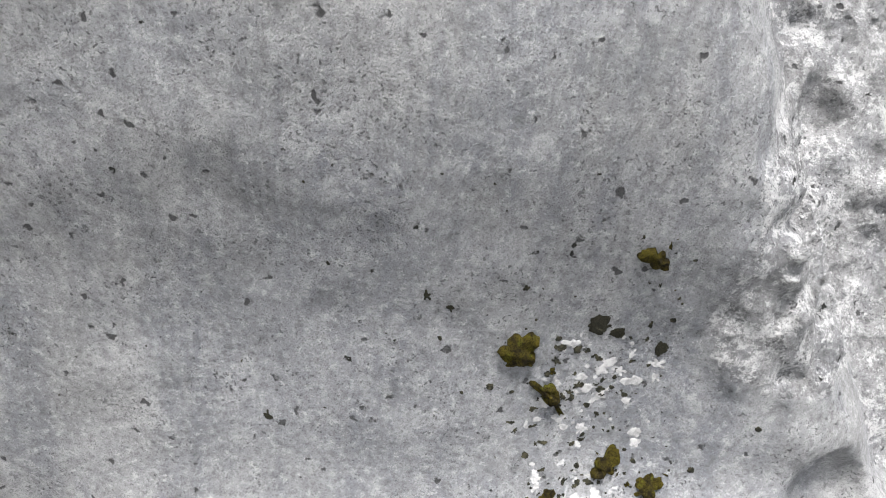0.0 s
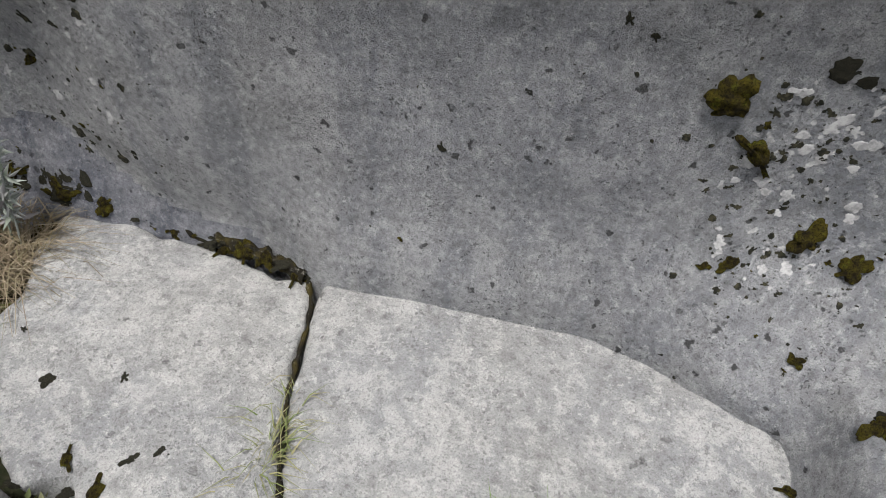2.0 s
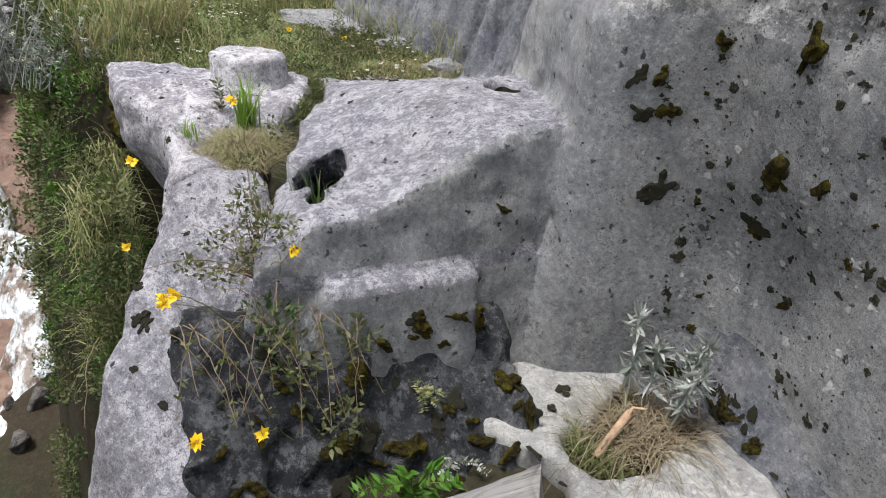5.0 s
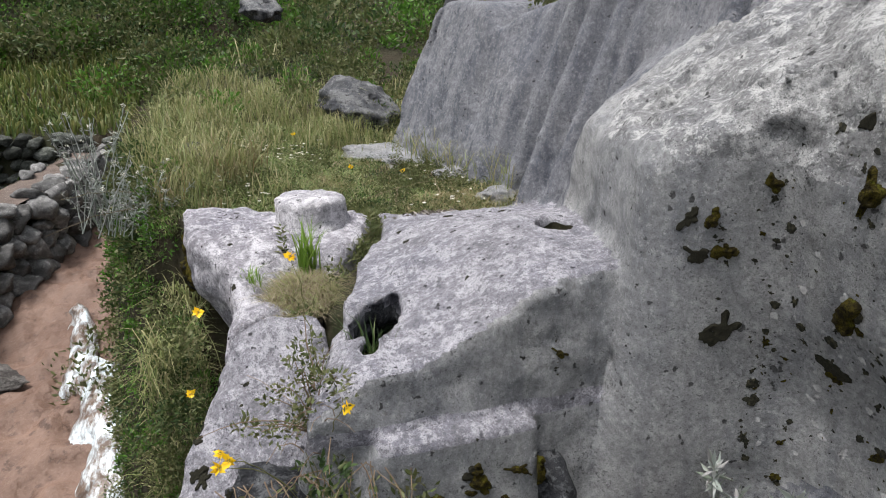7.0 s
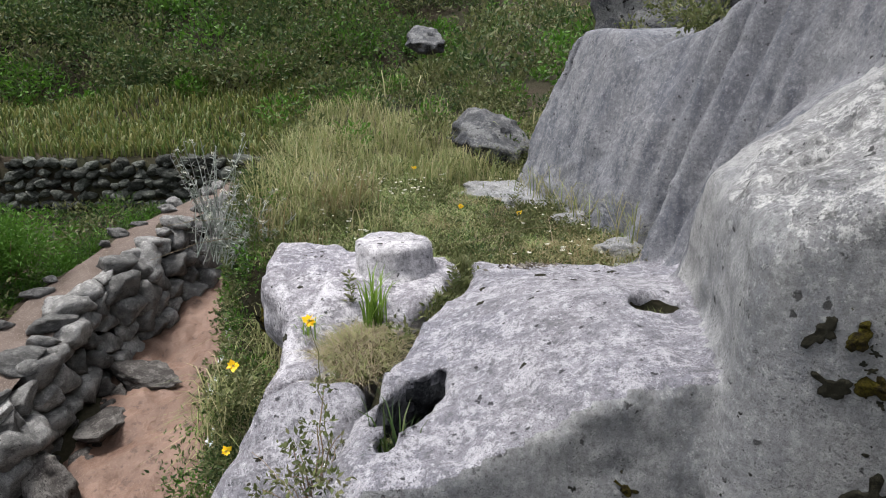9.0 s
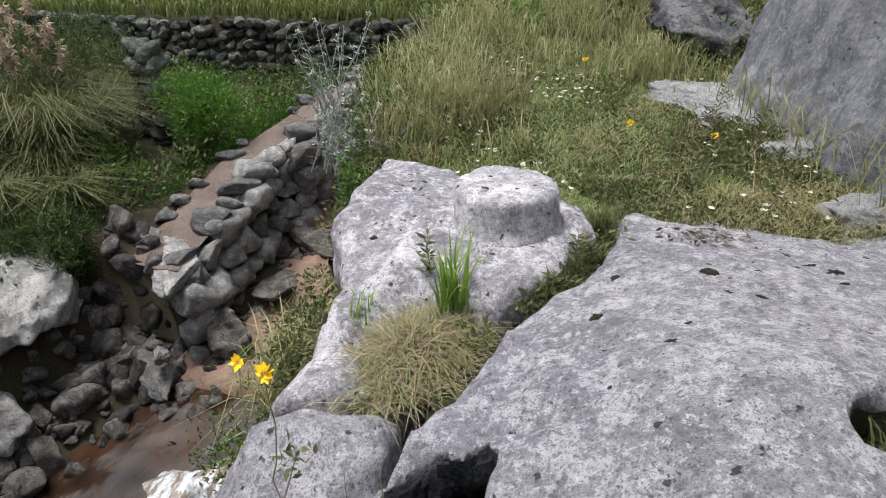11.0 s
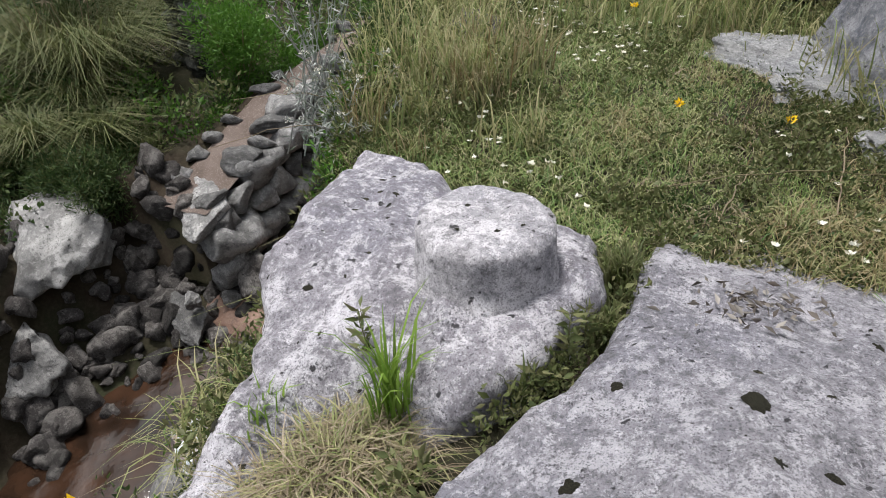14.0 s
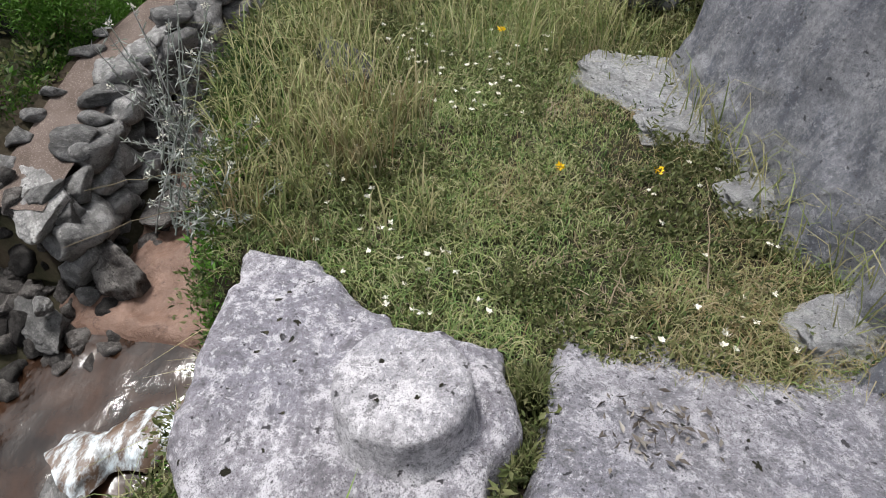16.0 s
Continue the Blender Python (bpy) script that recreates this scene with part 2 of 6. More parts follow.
MOSSY_STONE = vary_value(rock_material("mossy terrace stone", (0.055, 0.060, 0.050), (0.19, 0.195, 0.175), (0.012, 0.015, 0.008), 0.5, 0.5, 2.2, 0.5, 0.2, 0.8, 0.5), 0.4, 1.6)
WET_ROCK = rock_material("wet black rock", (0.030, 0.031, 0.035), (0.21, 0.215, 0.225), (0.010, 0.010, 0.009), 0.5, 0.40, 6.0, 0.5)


def soil_material():
    m = Mat("soil and moss", 0.95, 0.15)
    c = m.mix(m.ramp(m.noise(0.6, 6), (0.4, 0.0), (0.6, 1.0)), (0.032, 0.023, 0.016), (0.024, 0.028, 0.013))
    c = m.mix(m.ramp(m.noise(14, 5, 0.7), (0.45, 0.0), (0.65, 0.8)), c, (0.05, 0.042, 0.027))
    c = m.mix(m.ramp(m.noise(60, 3, 0.7), (0.3, 0.7), (0.5, 0.0)), c, (0.03, 0.025, 0.018))
    m.colour(c)
    m.bump(m.noise(20, 6, 0.7), 0.8, 0.05)
    return m.m


SOIL = soil_material()


def path_material():
    m = Mat("trodden red-brown earth", 0.95, 0.15)
    c = m.mix(m.ramp(m.noise(2, 5), (0.35, 0.0), (0.65, 1.0)), (0.082, 0.062, 0.052), (0.125, 0.098, 0.085))
    c = m.mix(m.ramp(m.noise(40, 3, 0.7), (0.55, 0.0), (0.7, 0.7)), c, (0.36, 0.31, 0.27))
    m.colour(c)
    m.bump(m.noise(30, 5, 0.7), 0.7, 0.03)
    return m.m


PATH_EARTH = path_material()


def leaf_material(name, *shades, rough=0.6, trans=0.35):
    m = Mat(name, rough, 0.3)
    g = m.t.nodes.new("ShaderNodeNewGeometry")
    stops = [(i / max(1, len(shades) - 1), s) for i, s in enumerate(shades)]
    c = m.ramp(g.outputs["Random Per Island"], *stops)
    m.colour(c)
    tr = m.node("ShaderNodeBsdfTranslucent", Color=c)
    mx = m.t.nodes.new("ShaderNodeMixShader")
    mx.inputs[0].default_value = trans
    m.t.links.new(m.b.outputs[0], mx.inputs[1])
    m.t.links.new(tr.outputs[0], mx.inputs[2])
    m.t.links.new(mx.outputs[0], m.t.nodes["Material Output"].inputs[0])
    return m.m


GRASS = leaf_material("meadow grass", (0.085, 0.155, 0.045), (0.15, 0.215, 0.065), (0.24, 0.265, 0.10), (0.37, 0.345, 0.21), (0.14, 0.235, 0.055))
TERRACE_GRASS = leaf_material("terrace grass", (0.055, 0.095, 0.022), (0.11, 0.14, 0.035), (0.18, 0.17, 0.06), (0.07, 0.115, 0.025))
STRAW_GRASS = leaf_material("straw-tinged grass", (0.25, 0.225, 0.11), (0.17, 0.195, 0.075), (0.35, 0.30, 0.185), (0.21, 0.15, 0.075), (0.13, 0.17, 0.055))
LONG_GRASS = leaf_material("tall yellowing grass", (0.14, 0.19, 0.06), (0.24, 0.25, 0.10), (0.36, 0.32, 0.18), (0.12, 0.17, 0.05))
DRY = leaf_material("dry straw grass", (0.30, 0.24, 0.165), (0.20, 0.155, 0.105), (0.19, 0.165, 0.09), (0.38, 0.32, 0.24))
FRESH = leaf_material("fresh green blades", (0.13, 0.24, 0.03), (0.20, 0.30, 0.05), (0.10, 0.18, 0.03))
BUSH = leaf_material("shrub leaves", (0.025, 0.05, 0.016), (0.045, 0.08, 0.022), (0.065, 0.105, 0.03), (0.10, 0.115, 0.045))
BUSH_BRIGHT = leaf_material("bright shrub leaves", (0.05, 0.13, 0.012), (0.07, 0.17, 0.018), (0.10, 0.20, 0.03))
BUSH_OLIVE = leaf_material("olive shrub leaves", (0.07, 0.09, 0.028), (0.11, 0.13, 0.045), (0.16, 0.155, 0.075), (0.05, 0.075, 0.022))
SILVER = leaf_material("silver woolly leaves", (0.28, 0.31, 0.28), (0.40, 0.43, 0.40), (0.18, 0.21, 0.16), (0.50, 0.51, 0.49), (0.23, 0.21, 0.21))
PLUME = leaf_material("feathery plume", (0.42, 0.33, 0.24), (0.52, 0.42, 0.32), (0.34, 0.26, 0.19))
YELLOW = leaf_material("yellow petals", (0.85, 0.52, 0.01), (0.9, 0.62, 0.02), rough=0.5)
WHITE_PETAL = leaf_material("white petals", (0.75, 0.75, 0.68), (0.7, 0.66, 0.55))
STEM = leaf_material("green stems", (0.12, 0.15, 0.05), (0.18, 0.16, 0.08))
DEAD_LEAF = leaf_material("grey-brown dead leaves", (0.30, 0.27, 0.23), (0.12, 0.10, 0.085), (0.06, 0.05, 0.042), (0.40, 0.37, 0.33))
DRY_STEM = leaf_material("brown dry stems", (0.18, 0.12, 0.08), (0.28, 0.21, 0.14))


def moss_material():
    m = Mat("olive moss cushion", 0.95, 0.1)
    c = m.mix(m.ramp(m.noise(3.2, 5, 0.65), (0.40, 0.0), (0.62, 1.0)), (0.030, 0.023, 0.010), (0.115, 0.092, 0.012))
    c = m.mix(m.ramp(m.noise(5.5, 4, 0.6), (0.58, 0.0), (0.68, 0.9)), c, (0.155, 0.155, 0.018))
    c = m.mix(m.ramp(m.noise(26, 3, 0.7), (0.36, 0.8), (0.52, 0.0)), c, (0.012, 0.010, 0.004))
    m.colour(c)
    m.bump(m.noise(30, 4, 0.75), 1.0, 0.05)
    return m.m


MOSS = moss_material()


def lichen_material():
    m = Mat("black crust lichen", 0.95, 0.1)
    c = m.mix(m.ramp(m.noise(60, 4), (0.45, 0.0), (0.65, 1.0)), (0.018, 0.018, 0.014), (0.06, 0.055, 0.035))
    m.colour(c)
    m.bump(m.noise(140, 4, 0.7), 1.0, 0.008)
    return m.m


LICHEN = lichen_material()


def pale_lichen_material():
    m = Mat("whitish crust lichen", 0.95, 0.1)
    m.colour(m.mix(m.ramp(m.noise(45, 5, 0.7), (0.40, 0.0), (0.56, 1.0)), (0.25, 0.247, 0.245), (0.41, 0.403, 0.396)))
    m.bump(m.noise(90, 4, 0.7), 0.8, 0.006)
    return m.m


PALE_LICHEN = pale_lichen_material()


def joint_moss_material():
    m = Mat("black-brown joint moss", 0.95, 0.1)
    c = m.mix(m.ramp(m.noise(12, 5, 0.7), (0.48, 0.0), (0.62, 1.0)), (0.016, 0.014, 0.010), (0.05, 0.040, 0.013))
    c = m.mix(m.ramp(m.noise(50, 4, 0.7), (0.58, 0.0), (0.68, 0.7)), c, (0.20, 0.19, 0.165))
    m.colour(c)
    m.bump(m.noise(90, 4, 0.75), 1.0, 0.012)
    return m.m


JOINT_MOSS = joint_moss_material()


def wood_material():
    m = Mat("weathered grey timber", 0.85, 0.2)
    co = m.scaled(42, 0.55, 42)
    g = m.noise(1.6, 6, 0.65, co)
    c = m.mix(m.ramp(g, (0.3, 0.0), (0.7, 1.0)), (0.10, 0.097, 0.093), (0.24, 0.236, 0.23))
    c = m.mix(m.ramp(m.noise(3, 5, 0.6, m.scaled(46, 0.45, 46)), (0.36, 0.9), (0.43, 0.0)), c, (0.05, 0.045, 0.04))
    c = m.mix(m.ramp(m.noise(2.5, 4), (0.5, 0.0), (0.75, 0.4)), c, (0.25, 0.23, 0.20))
    m.colour(c)
    m.bump(g, 0.8, 0.012)
    return m.m


WOOD = wood_material()


def water_material():
    m = Mat("dark brown pool water", 0.06, 0.4)
    c = m.mix(m.ramp(m.noise(1.2, 5), (0.38, 0.0), (0.68, 1.0)), (0.010, 0.006, 0.004), (0.042, 0.021, 0.012))
    m.colour(c)
    m.bump(m.noise(5, 5, 0.6), 0.25, 0.04)
    return m.m


def foam_material():
    m = Mat("white rushing water", 0.35, 0.4)
    flow = m.noise(1.0, 8, 0.72, m.scaled(1.6, 4.2, 2.0))
    c = m.mix(m.ramp(flow, (0.45, 0.0), (0.60, 1.0)), (0.10, 0.065, 0.045), (0.62, 0.70, 0.74))
    c = m.mix(m.ramp(m.noise(9, 6, 0.7), (0.36, 0.8), (0.47, 0.0)), c, (0.22, 0.23, 0.24))
    m.colour(c)
    m.bump(flow, 0.4, 0.06)
    return m.m


def bed_material():
    m = Mat("wet red-brown bedrock", 0.55, 0.35)
    c = m.mix(m.ramp(m.noise(0.9, 6, 0.65), (0.36, 0.0), (0.62, 1.0)), (0.098, 0.055, 0.038), (0.18, 0.112, 0.083))
    c = m.mix(m.ramp(m.noise(3.4, 7, 0.7), (0.36, 0.75), (0.45, 0.0)), c, (0.05, 0.026, 0.018))
    c = m.mix(m.ramp(m.noise(30, 4, 0.7), (0.56, 0.0), (0.7, 0.5)), c, (0.30, 0.22, 0.175))
    m.colour(c)
    m.bump(m.noise(2.6, 7, 0.65), 0.8, 0.14)
    return m.m


WATER = water_material()
FOAM = foam_material()
BEDROCK = bed_material()


# ---- the carved rock: wall, shelf and far wall in one outcrop ----
def seam(x):
    return np.interp(x, [-6.1, -5.5, -5.09, -4.6, -4.1, -3.8, -3.3, -3.0, -2.8], [0.75, 0.70, 0.58, 0.34, 0.20, 0.12, -0.08, -0.18, -0.25])


def shelf_top(x, y):
    s = sstep(0.2, 1.2, y)
    return 1.10 + s * (0.36 - 0.228 * np.maximum(0, -4.1 - x)) - 0.5 * np.maximum(0, 0.15 - y)


def outcrop_parts(X, Y, Z):
    # great wall, its foot flaring into the floor slab, brow hanging slightly forward
    yw = 1.80 + 0.16 * np.exp(-((X + 2.3) / 0.4) ** 2) * sstep(1.5, 0.9, Z) + 0.05 * sstep(-0.9, -1.4, X) * sstep(0.7, 0.3, Z) - 0.12 * sstep(1.15, 2.05, Z)
    yw = yw - 0.12 * sstep(0.7, 1.4, X) - 0.10 * sstep(0.75, 0.2, Z) * sstep(-1.4, -0.95, X) - 0.30 * sstep(0.0, 0.85, X) * sstep(0.9, 0.25, Z)
    facet = 1.335 + 0.31 * (-3.1 - X) + 0.10 * (Z - 1.49)
    yw = np.where(X < -2.6, yw + (facet - yw) * sstep(-2.55, -3.05, X), yw)
    top = (Z - 1.95 - 0.66 * (Y - 1.68) - 0.24 * (np.minimum(X, -2.0) + 4.18)) * 0.8
    left = -0.633 * (X + 4.2) - 0.658 * (Y - 1.68) + 0.406 * (Z - 1.95)
    turn = ((X - 0.8) * 0.75 + (Z - 2.05) * 0.45 - (Y - 1.5) * 0.45) * 0.98
    top = smax(top, turn, 0.12)
    wall = smax(smax(yw - Y, top, 0.05 + 0.15 * sstep(-3.3, -2.4, X)), left, 0.04)
    # far wall, leaning back, with worn flutes
    yf = 1.52 + 0.33 * (np.clip(X, -9, -6.6) + 8.5) + 0.33 * (Z - 1.2)
    for gx0, gw, gd in ((-6.15, 0.10, 0.15), (-5.72, 0.13, 0.17), (-5.3, 0.09, 0.11), (-6.55, 0.12, 0.10), (-7.3, 0.16, 0.07), (-4.95, 0.10, 0.09)):
        yf = yf + gd * np.exp(-(np.abs(X - gx0 - 0.10 * (Z - 2.0)) / gw) ** 3)
    yf = yf + 0.12 * np.exp(-((X + 6.9) / 0.2) ** 2) * sstep(2.0, 2.8, Z) + 0.16 * np.exp(-((X + 8.45) / 0.05) ** 2) * sstep(2.2, 2.5, Z)
    ftop = (Z - 2.86 - 0.10 * np.sin(X * 2.1) + 0.22 * np.exp(-((X + 7.35) / 0.16) ** 2) - 0.18 * sstep(-7.6, -5.4, X) - 0.5 * np.maximum(0, Y - 2.6) * sstep(-8.0, -5.5, X)) * 0.9
    far = smax(smax(yf - Y, ftop, 0.07), -8.72 - X + 0.1 * (Z - 1.2), 0.08)
    # shelf with its face towards the slab
    xs = -3.08 + 0.78 * np.maximum(0, Y - 1.33) + 0.10 * (1.0 - Z) + 0.05 * np.maximum(0, 0.3 - Z)
    shelf = smax(smax(Z - shelf_top(X, Y), X - xs, 0.045), smax(seam(X) - Y - 0.15 * (1.0 - Z), -6.25 - X, 0.03), 0.05)
    ledge = smax(smax(X + 2.94 - 0.10 * (0.85 - Z), Z - 0.84 - 0.04 * (X + 3.0), 0.025), smax(Y - 0.86, 0.02 - Y + 0.5 * (Z - 0.6), 0.02), 0.02)
    shelf = np.minimum(shelf, ledge)
    # a bench beside the floor slab
    bench = smax(smax(Z - 0.52 - 0.15 * (X - 0.9), 0.80 - X + 0.25 * (Z - 0.2), 0.08), Y - 2.4, 0.05)
    return wall, bench, far, shelf


def outcrop(X, Y, Z):
    wall, bench, far, shelf = outcrop_parts(X, Y, Z)
    body = smin(wall, bench, 0.10)
    body = np.minimum(body, smin(far, shelf, 0.10))
    body = smin(body, shelf, 0.03)
    # the bowl hole and the dark cavity
    hole = smax(np.hypot(X + 3.9, Y - 1.40) - 0.118, 1.10 - Z, 0.02)
    body = smax(body, -hole, 0.015)
    cav = (np.sqrt(((X + 3.66) / 0.34) ** 2 + ((Y - 0.26 + 0.35 * (X + 3.62)) / 0.145) ** 2 + ((Z - 0.94 - 0.3 * (Y - 0.2)) / 0.27) ** 2) - 1) * 0.14
    cav = cav + 0.020 * np.sin(X * 25 + Z * 9) * np.sin(Z * 19 + Y * 11) + 0.018 * np.sin(Y * 33 + X * 17)
    cav = np.minimum(cav, (np.sqrt(((X + 3.85) / 0.33) ** 2 + ((Y - 0.46) / 0.28) ** 2 + ((Z - 0.66) / 0.27) ** 2) - 1) * 0.26)
    nook = (np.sqrt(((X + 4.28) / 0.15) ** 2 + ((Y - 0.13) / 0.10) ** 2 + ((Z - 0.90) / 0.15) ** 2) - 1) * 0.10
    body = smax(body, -np.minimum(cav, nook), 0.015)
    # the round cup cut in the wall above the bench
    cup = np.sqrt((X - 1.54) ** 2 + (Y - 1.62) ** 2 + (Z - 0.77) ** 2) - 0.22
    return smax(body, -cup, 0.012)


def unworked(p):
    """1 on the raw brow above the carved face, 0 on the dressed rock."""
    return np.maximum(np.maximum(sstep(1.78, 2.2, p[:, 2]) * sstep(-1.3, -2.0, p[:, 0]), sstep(2.35, 2.6, p[:, 2])), sstep(0.75, 1.1, p[:, 0]) * sstep(1.0, 1.4, p[:, 2])) * sstep(-4.6, -3.8, p[:, 0])


def outcrop_rough(p):
    up = unworked(p)
    shelf = sstep(-2.9, -3.2, p[:, 0]) * sstep(1.9, 1.6, p[:, 2])
    return 0.018 * fbm(p, 1.6, 3) + (0.006 + 0.022 * up + 0.008 * shelf) * fbm(p + 5, 9, 2) + 0.050 * up * np.abs(vnoise(p * 9)) + 0.030 * up * vnoise(p * 17) + 0.022 * shelf * np.abs(vnoise(p * 7)) + 0.016 * shelf * vnoise(p * 14)


v, f = solid((-9.0, -1.4, -0.9), (2.6, 4.6, 4.4), 0.038, outcrop, outcrop_rough)
ROCK_V, ROCK_F = v, f
outcrop_ob = empty("rock_outcrop")
mid = v[f].mean(1)
kin = np.argmin(np.stack(outcrop_parts(mid[:, 0], mid[:, 1], mid[:, 2])), 0)
kin[(kin == 0) & (mid[:, 0] < -4.4)] = 2
kin[(kin == 2) & (mid[:, 0] > -1.0)] = 4
# faces inside the cavity take black rock, standing in for its deep shade
cavity_shade = np.minimum(((mid[:, 0] + 3.85) / 0.37) ** 2 + ((mid[:, 1] - 0.46) / 0.32) ** 2 + ((mid[:, 2] - 0.66) / 0.31) ** 2, ((mid[:, 0] + 3.66) / 0.36) ** 2 + ((mid[:, 1] - 0.26 + 0.35 * (mid[:, 0] + 3.62)) / 0.165) ** 2 + ((mid[:, 2] - 0.91) / 0.24) ** 2) < 1
xs = -3.08 + 0.78 * np.maximum(0, mid[:, 1] - 1.33) + 0.10 * (1.0 - mid[:, 2])
tread = np.abs(mid[:, 2] - 0.84) < 0.035
kin[(kin == 3) & (mid[:, 0] - xs > mid[:, 2] - shelf_top(mid[:, 0], mid[:, 1]) + 0.02 * fbm(mid, 6, 2)) & ~tread & (mid[:, 0] > -3.5)] = 5
kin[(kin == 0) & (unworked(mid) + 0.25 * fbm(mid, 5, 3) > 0.5)] = 4
kin[cavity_shade] = 6
for which, pn, pl, mat in [(6, "cavity", "black lining of the cavity, painted as its shade", WET_ROCK), (0, "great_wall", "smooth dark grey carved wall", ROCK), (4, "brow", "rough pale unworked brow above the carved wall", BROW_ROCK), (1, "bench", "", ROCK), (5, "shelf_face", "dark grey upright face of the shelf", ROCK), (2, "far_wall", "fluted leaning carved wall with shade in its colour", SHADED_WALL), (3, "shelf", "pale weathered shelf with a round hole and a ledge", SHELF_ROCK)]:
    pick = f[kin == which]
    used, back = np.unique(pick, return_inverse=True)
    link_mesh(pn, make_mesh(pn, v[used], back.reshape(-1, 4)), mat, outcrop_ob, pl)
tagged(outcrop_ob, "huge grey outcrop carved into smooth walls, a shelf and steps", "rock")

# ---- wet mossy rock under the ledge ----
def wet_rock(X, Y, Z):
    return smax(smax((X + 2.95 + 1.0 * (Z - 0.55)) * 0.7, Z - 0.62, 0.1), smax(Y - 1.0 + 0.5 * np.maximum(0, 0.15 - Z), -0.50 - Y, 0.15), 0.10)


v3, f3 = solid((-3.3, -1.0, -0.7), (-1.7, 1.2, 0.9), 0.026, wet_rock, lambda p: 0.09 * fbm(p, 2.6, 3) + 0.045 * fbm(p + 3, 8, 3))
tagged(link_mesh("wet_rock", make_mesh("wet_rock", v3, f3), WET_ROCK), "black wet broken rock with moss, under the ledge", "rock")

# ---- boulder with the round seat ----
SEAT_ROCK = [(-6.46, -0.86), (-6.42, -0.5), (-6.2, -0.2), (-6.0, 0.05), (-5.97, 0.5), (-5.5, 0.62), (-5.05, 0.46), (-4.75, 0.2), (-4.3, 0.05), (-3.8, 0.08), (-3.35, -0.08), (-3.0, -0.24), (-2.78, -0.44), (-3.2, -0.68), (-3.8, -0.50), (-4.4, -0.42), (-4.9, -0.52), (-5.25, -0.72), (-5.8, -0.78)]


def seat_rock(X, Y, Z):
    flat = poly_sdf(X, Y, SEAT_ROCK)
    cleft = np.exp(-((X + 4.12 + 0.45 * (Y + 0.3) - 0.10 * (Z - 0.8)) / 0.045) ** 2)
    drop = np.maximum(0, 0.95 - Z) * sstep(0.3, -0.4, Y)
    side = flat - 0.26 * drop * sstep(-4.5, -4.1, X) + np.minimum(0.55 * np.maximum(0, 0.82 - Z), 0.28) * sstep(-4.6, -5.1, X) * sstep(0.0, -0.4, Y) + 0.13 * cleft
    top = 1.19 - 0.05 * np.abs(X + 5.6) - 0.05 * sstep(-5.05, -4.6, X) - 0.26 * np.exp(-((X + 4.58) / 0.34) ** 2 - ((Y + 0.0) / 0.26) ** 2) - 0.66 * np.maximum(0, X + 4.0) - 0.3 * np.maximum(0, -0.25 - Y) * sstep(-4.8, -4.2, X) - 0.13 * cleft
    return smax(side, (Z - top) * 0.85, 0.10)


v2, f2 = solid((-7.2, -2.2, -2.6), (-2.3, 0.9, 1.5), 0.034, seat_rock, lambda p: 0.035 * fbm(p, 2.0, 3) + 0.020 * fbm(p, 9, 3) + 0.018 * np.abs(vnoise(p * 6)))
mid2 = v2[f2].mean(1)
lower = mid2[:, 0] + 0.45 * (mid2[:, 1] + 0.3) - 0.10 * (mid2[:, 2] - 0.8) > -4.12


def cut_mesh(name, v, f):
    used, back = np.unique(f, return_inverse=True)
    return make_mesh(name, v[used], back.reshape(-1, 4))


seat_boulder = link_mesh("boulder", cut_mesh("boulder", v2, f2[~lower]), PALE_ROCK)
tagged(seat_boulder, "pale weathered boulder with a raised round carved seat", "rock")
tagged(link_mesh("boulder", cut_mesh("boulder", v2, f2[lower]), SHELF_ROCK), "grey sloping boulder split off by a cleft, above the stream", "rock")


def round_seat(cx, cy, z0, z1, r):
    rings, seg, vs, fs = [], 72, [], []
    prof = [(r * 1.14, z0 - 0.06), (r * 1.03, z0 - 0.01), (r * 0.985, z0 + 0.03), (r * 0.99, z1 - 0.03), (r * 0.965, z1 - 0.008), (r * 0.92, z1), (r * 0.75, z1 + 0.003), (r * 0.5, z1), (r * 0.25, z1 + 0.002)]
    for rr, z in prof:
        for s in range(seg):
            a = 2 * math.pi * s / seg
            vs.append((cx + rr * math.cos(a), cy + rr * math.sin(a), z))
    vs.append((cx, cy, z1))
    p = np.array(vs)
    n = 1.3 * fbm(p, 8, 3)
    d = p - np.array([cx, cy, z1])
    d[:, 2] = 0
    d /= np.maximum(np.linalg.norm(d, axis=1, keepdims=True), 1e-3)
    p = p + d * (0.012 * n[:, None])
    p[:, 2] += 0.013 * fbm(p + 3, 13, 3)
    for k in range(len(prof) - 1):
        for s in range(seg):
            fs.append((k * seg + s, k * seg + (s + 1) % seg, (k + 1) * seg + (s + 1) % seg, (k + 1) * seg + s))
    last = (len(prof) - 1) * seg
    for s in range(0, seg, 2):
        fs.append((last + s, last + s + 1, last + (s + 2) % seg, len(p) - 1))
    return make_mesh("seat", p, fs)


link_mesh("seat", round_seat(-5.52, 0.156, 1.19, 1.365, 0.27), SEAT_ROCK_WHITE, seat_boulder, "round white raised seat with pitted top")

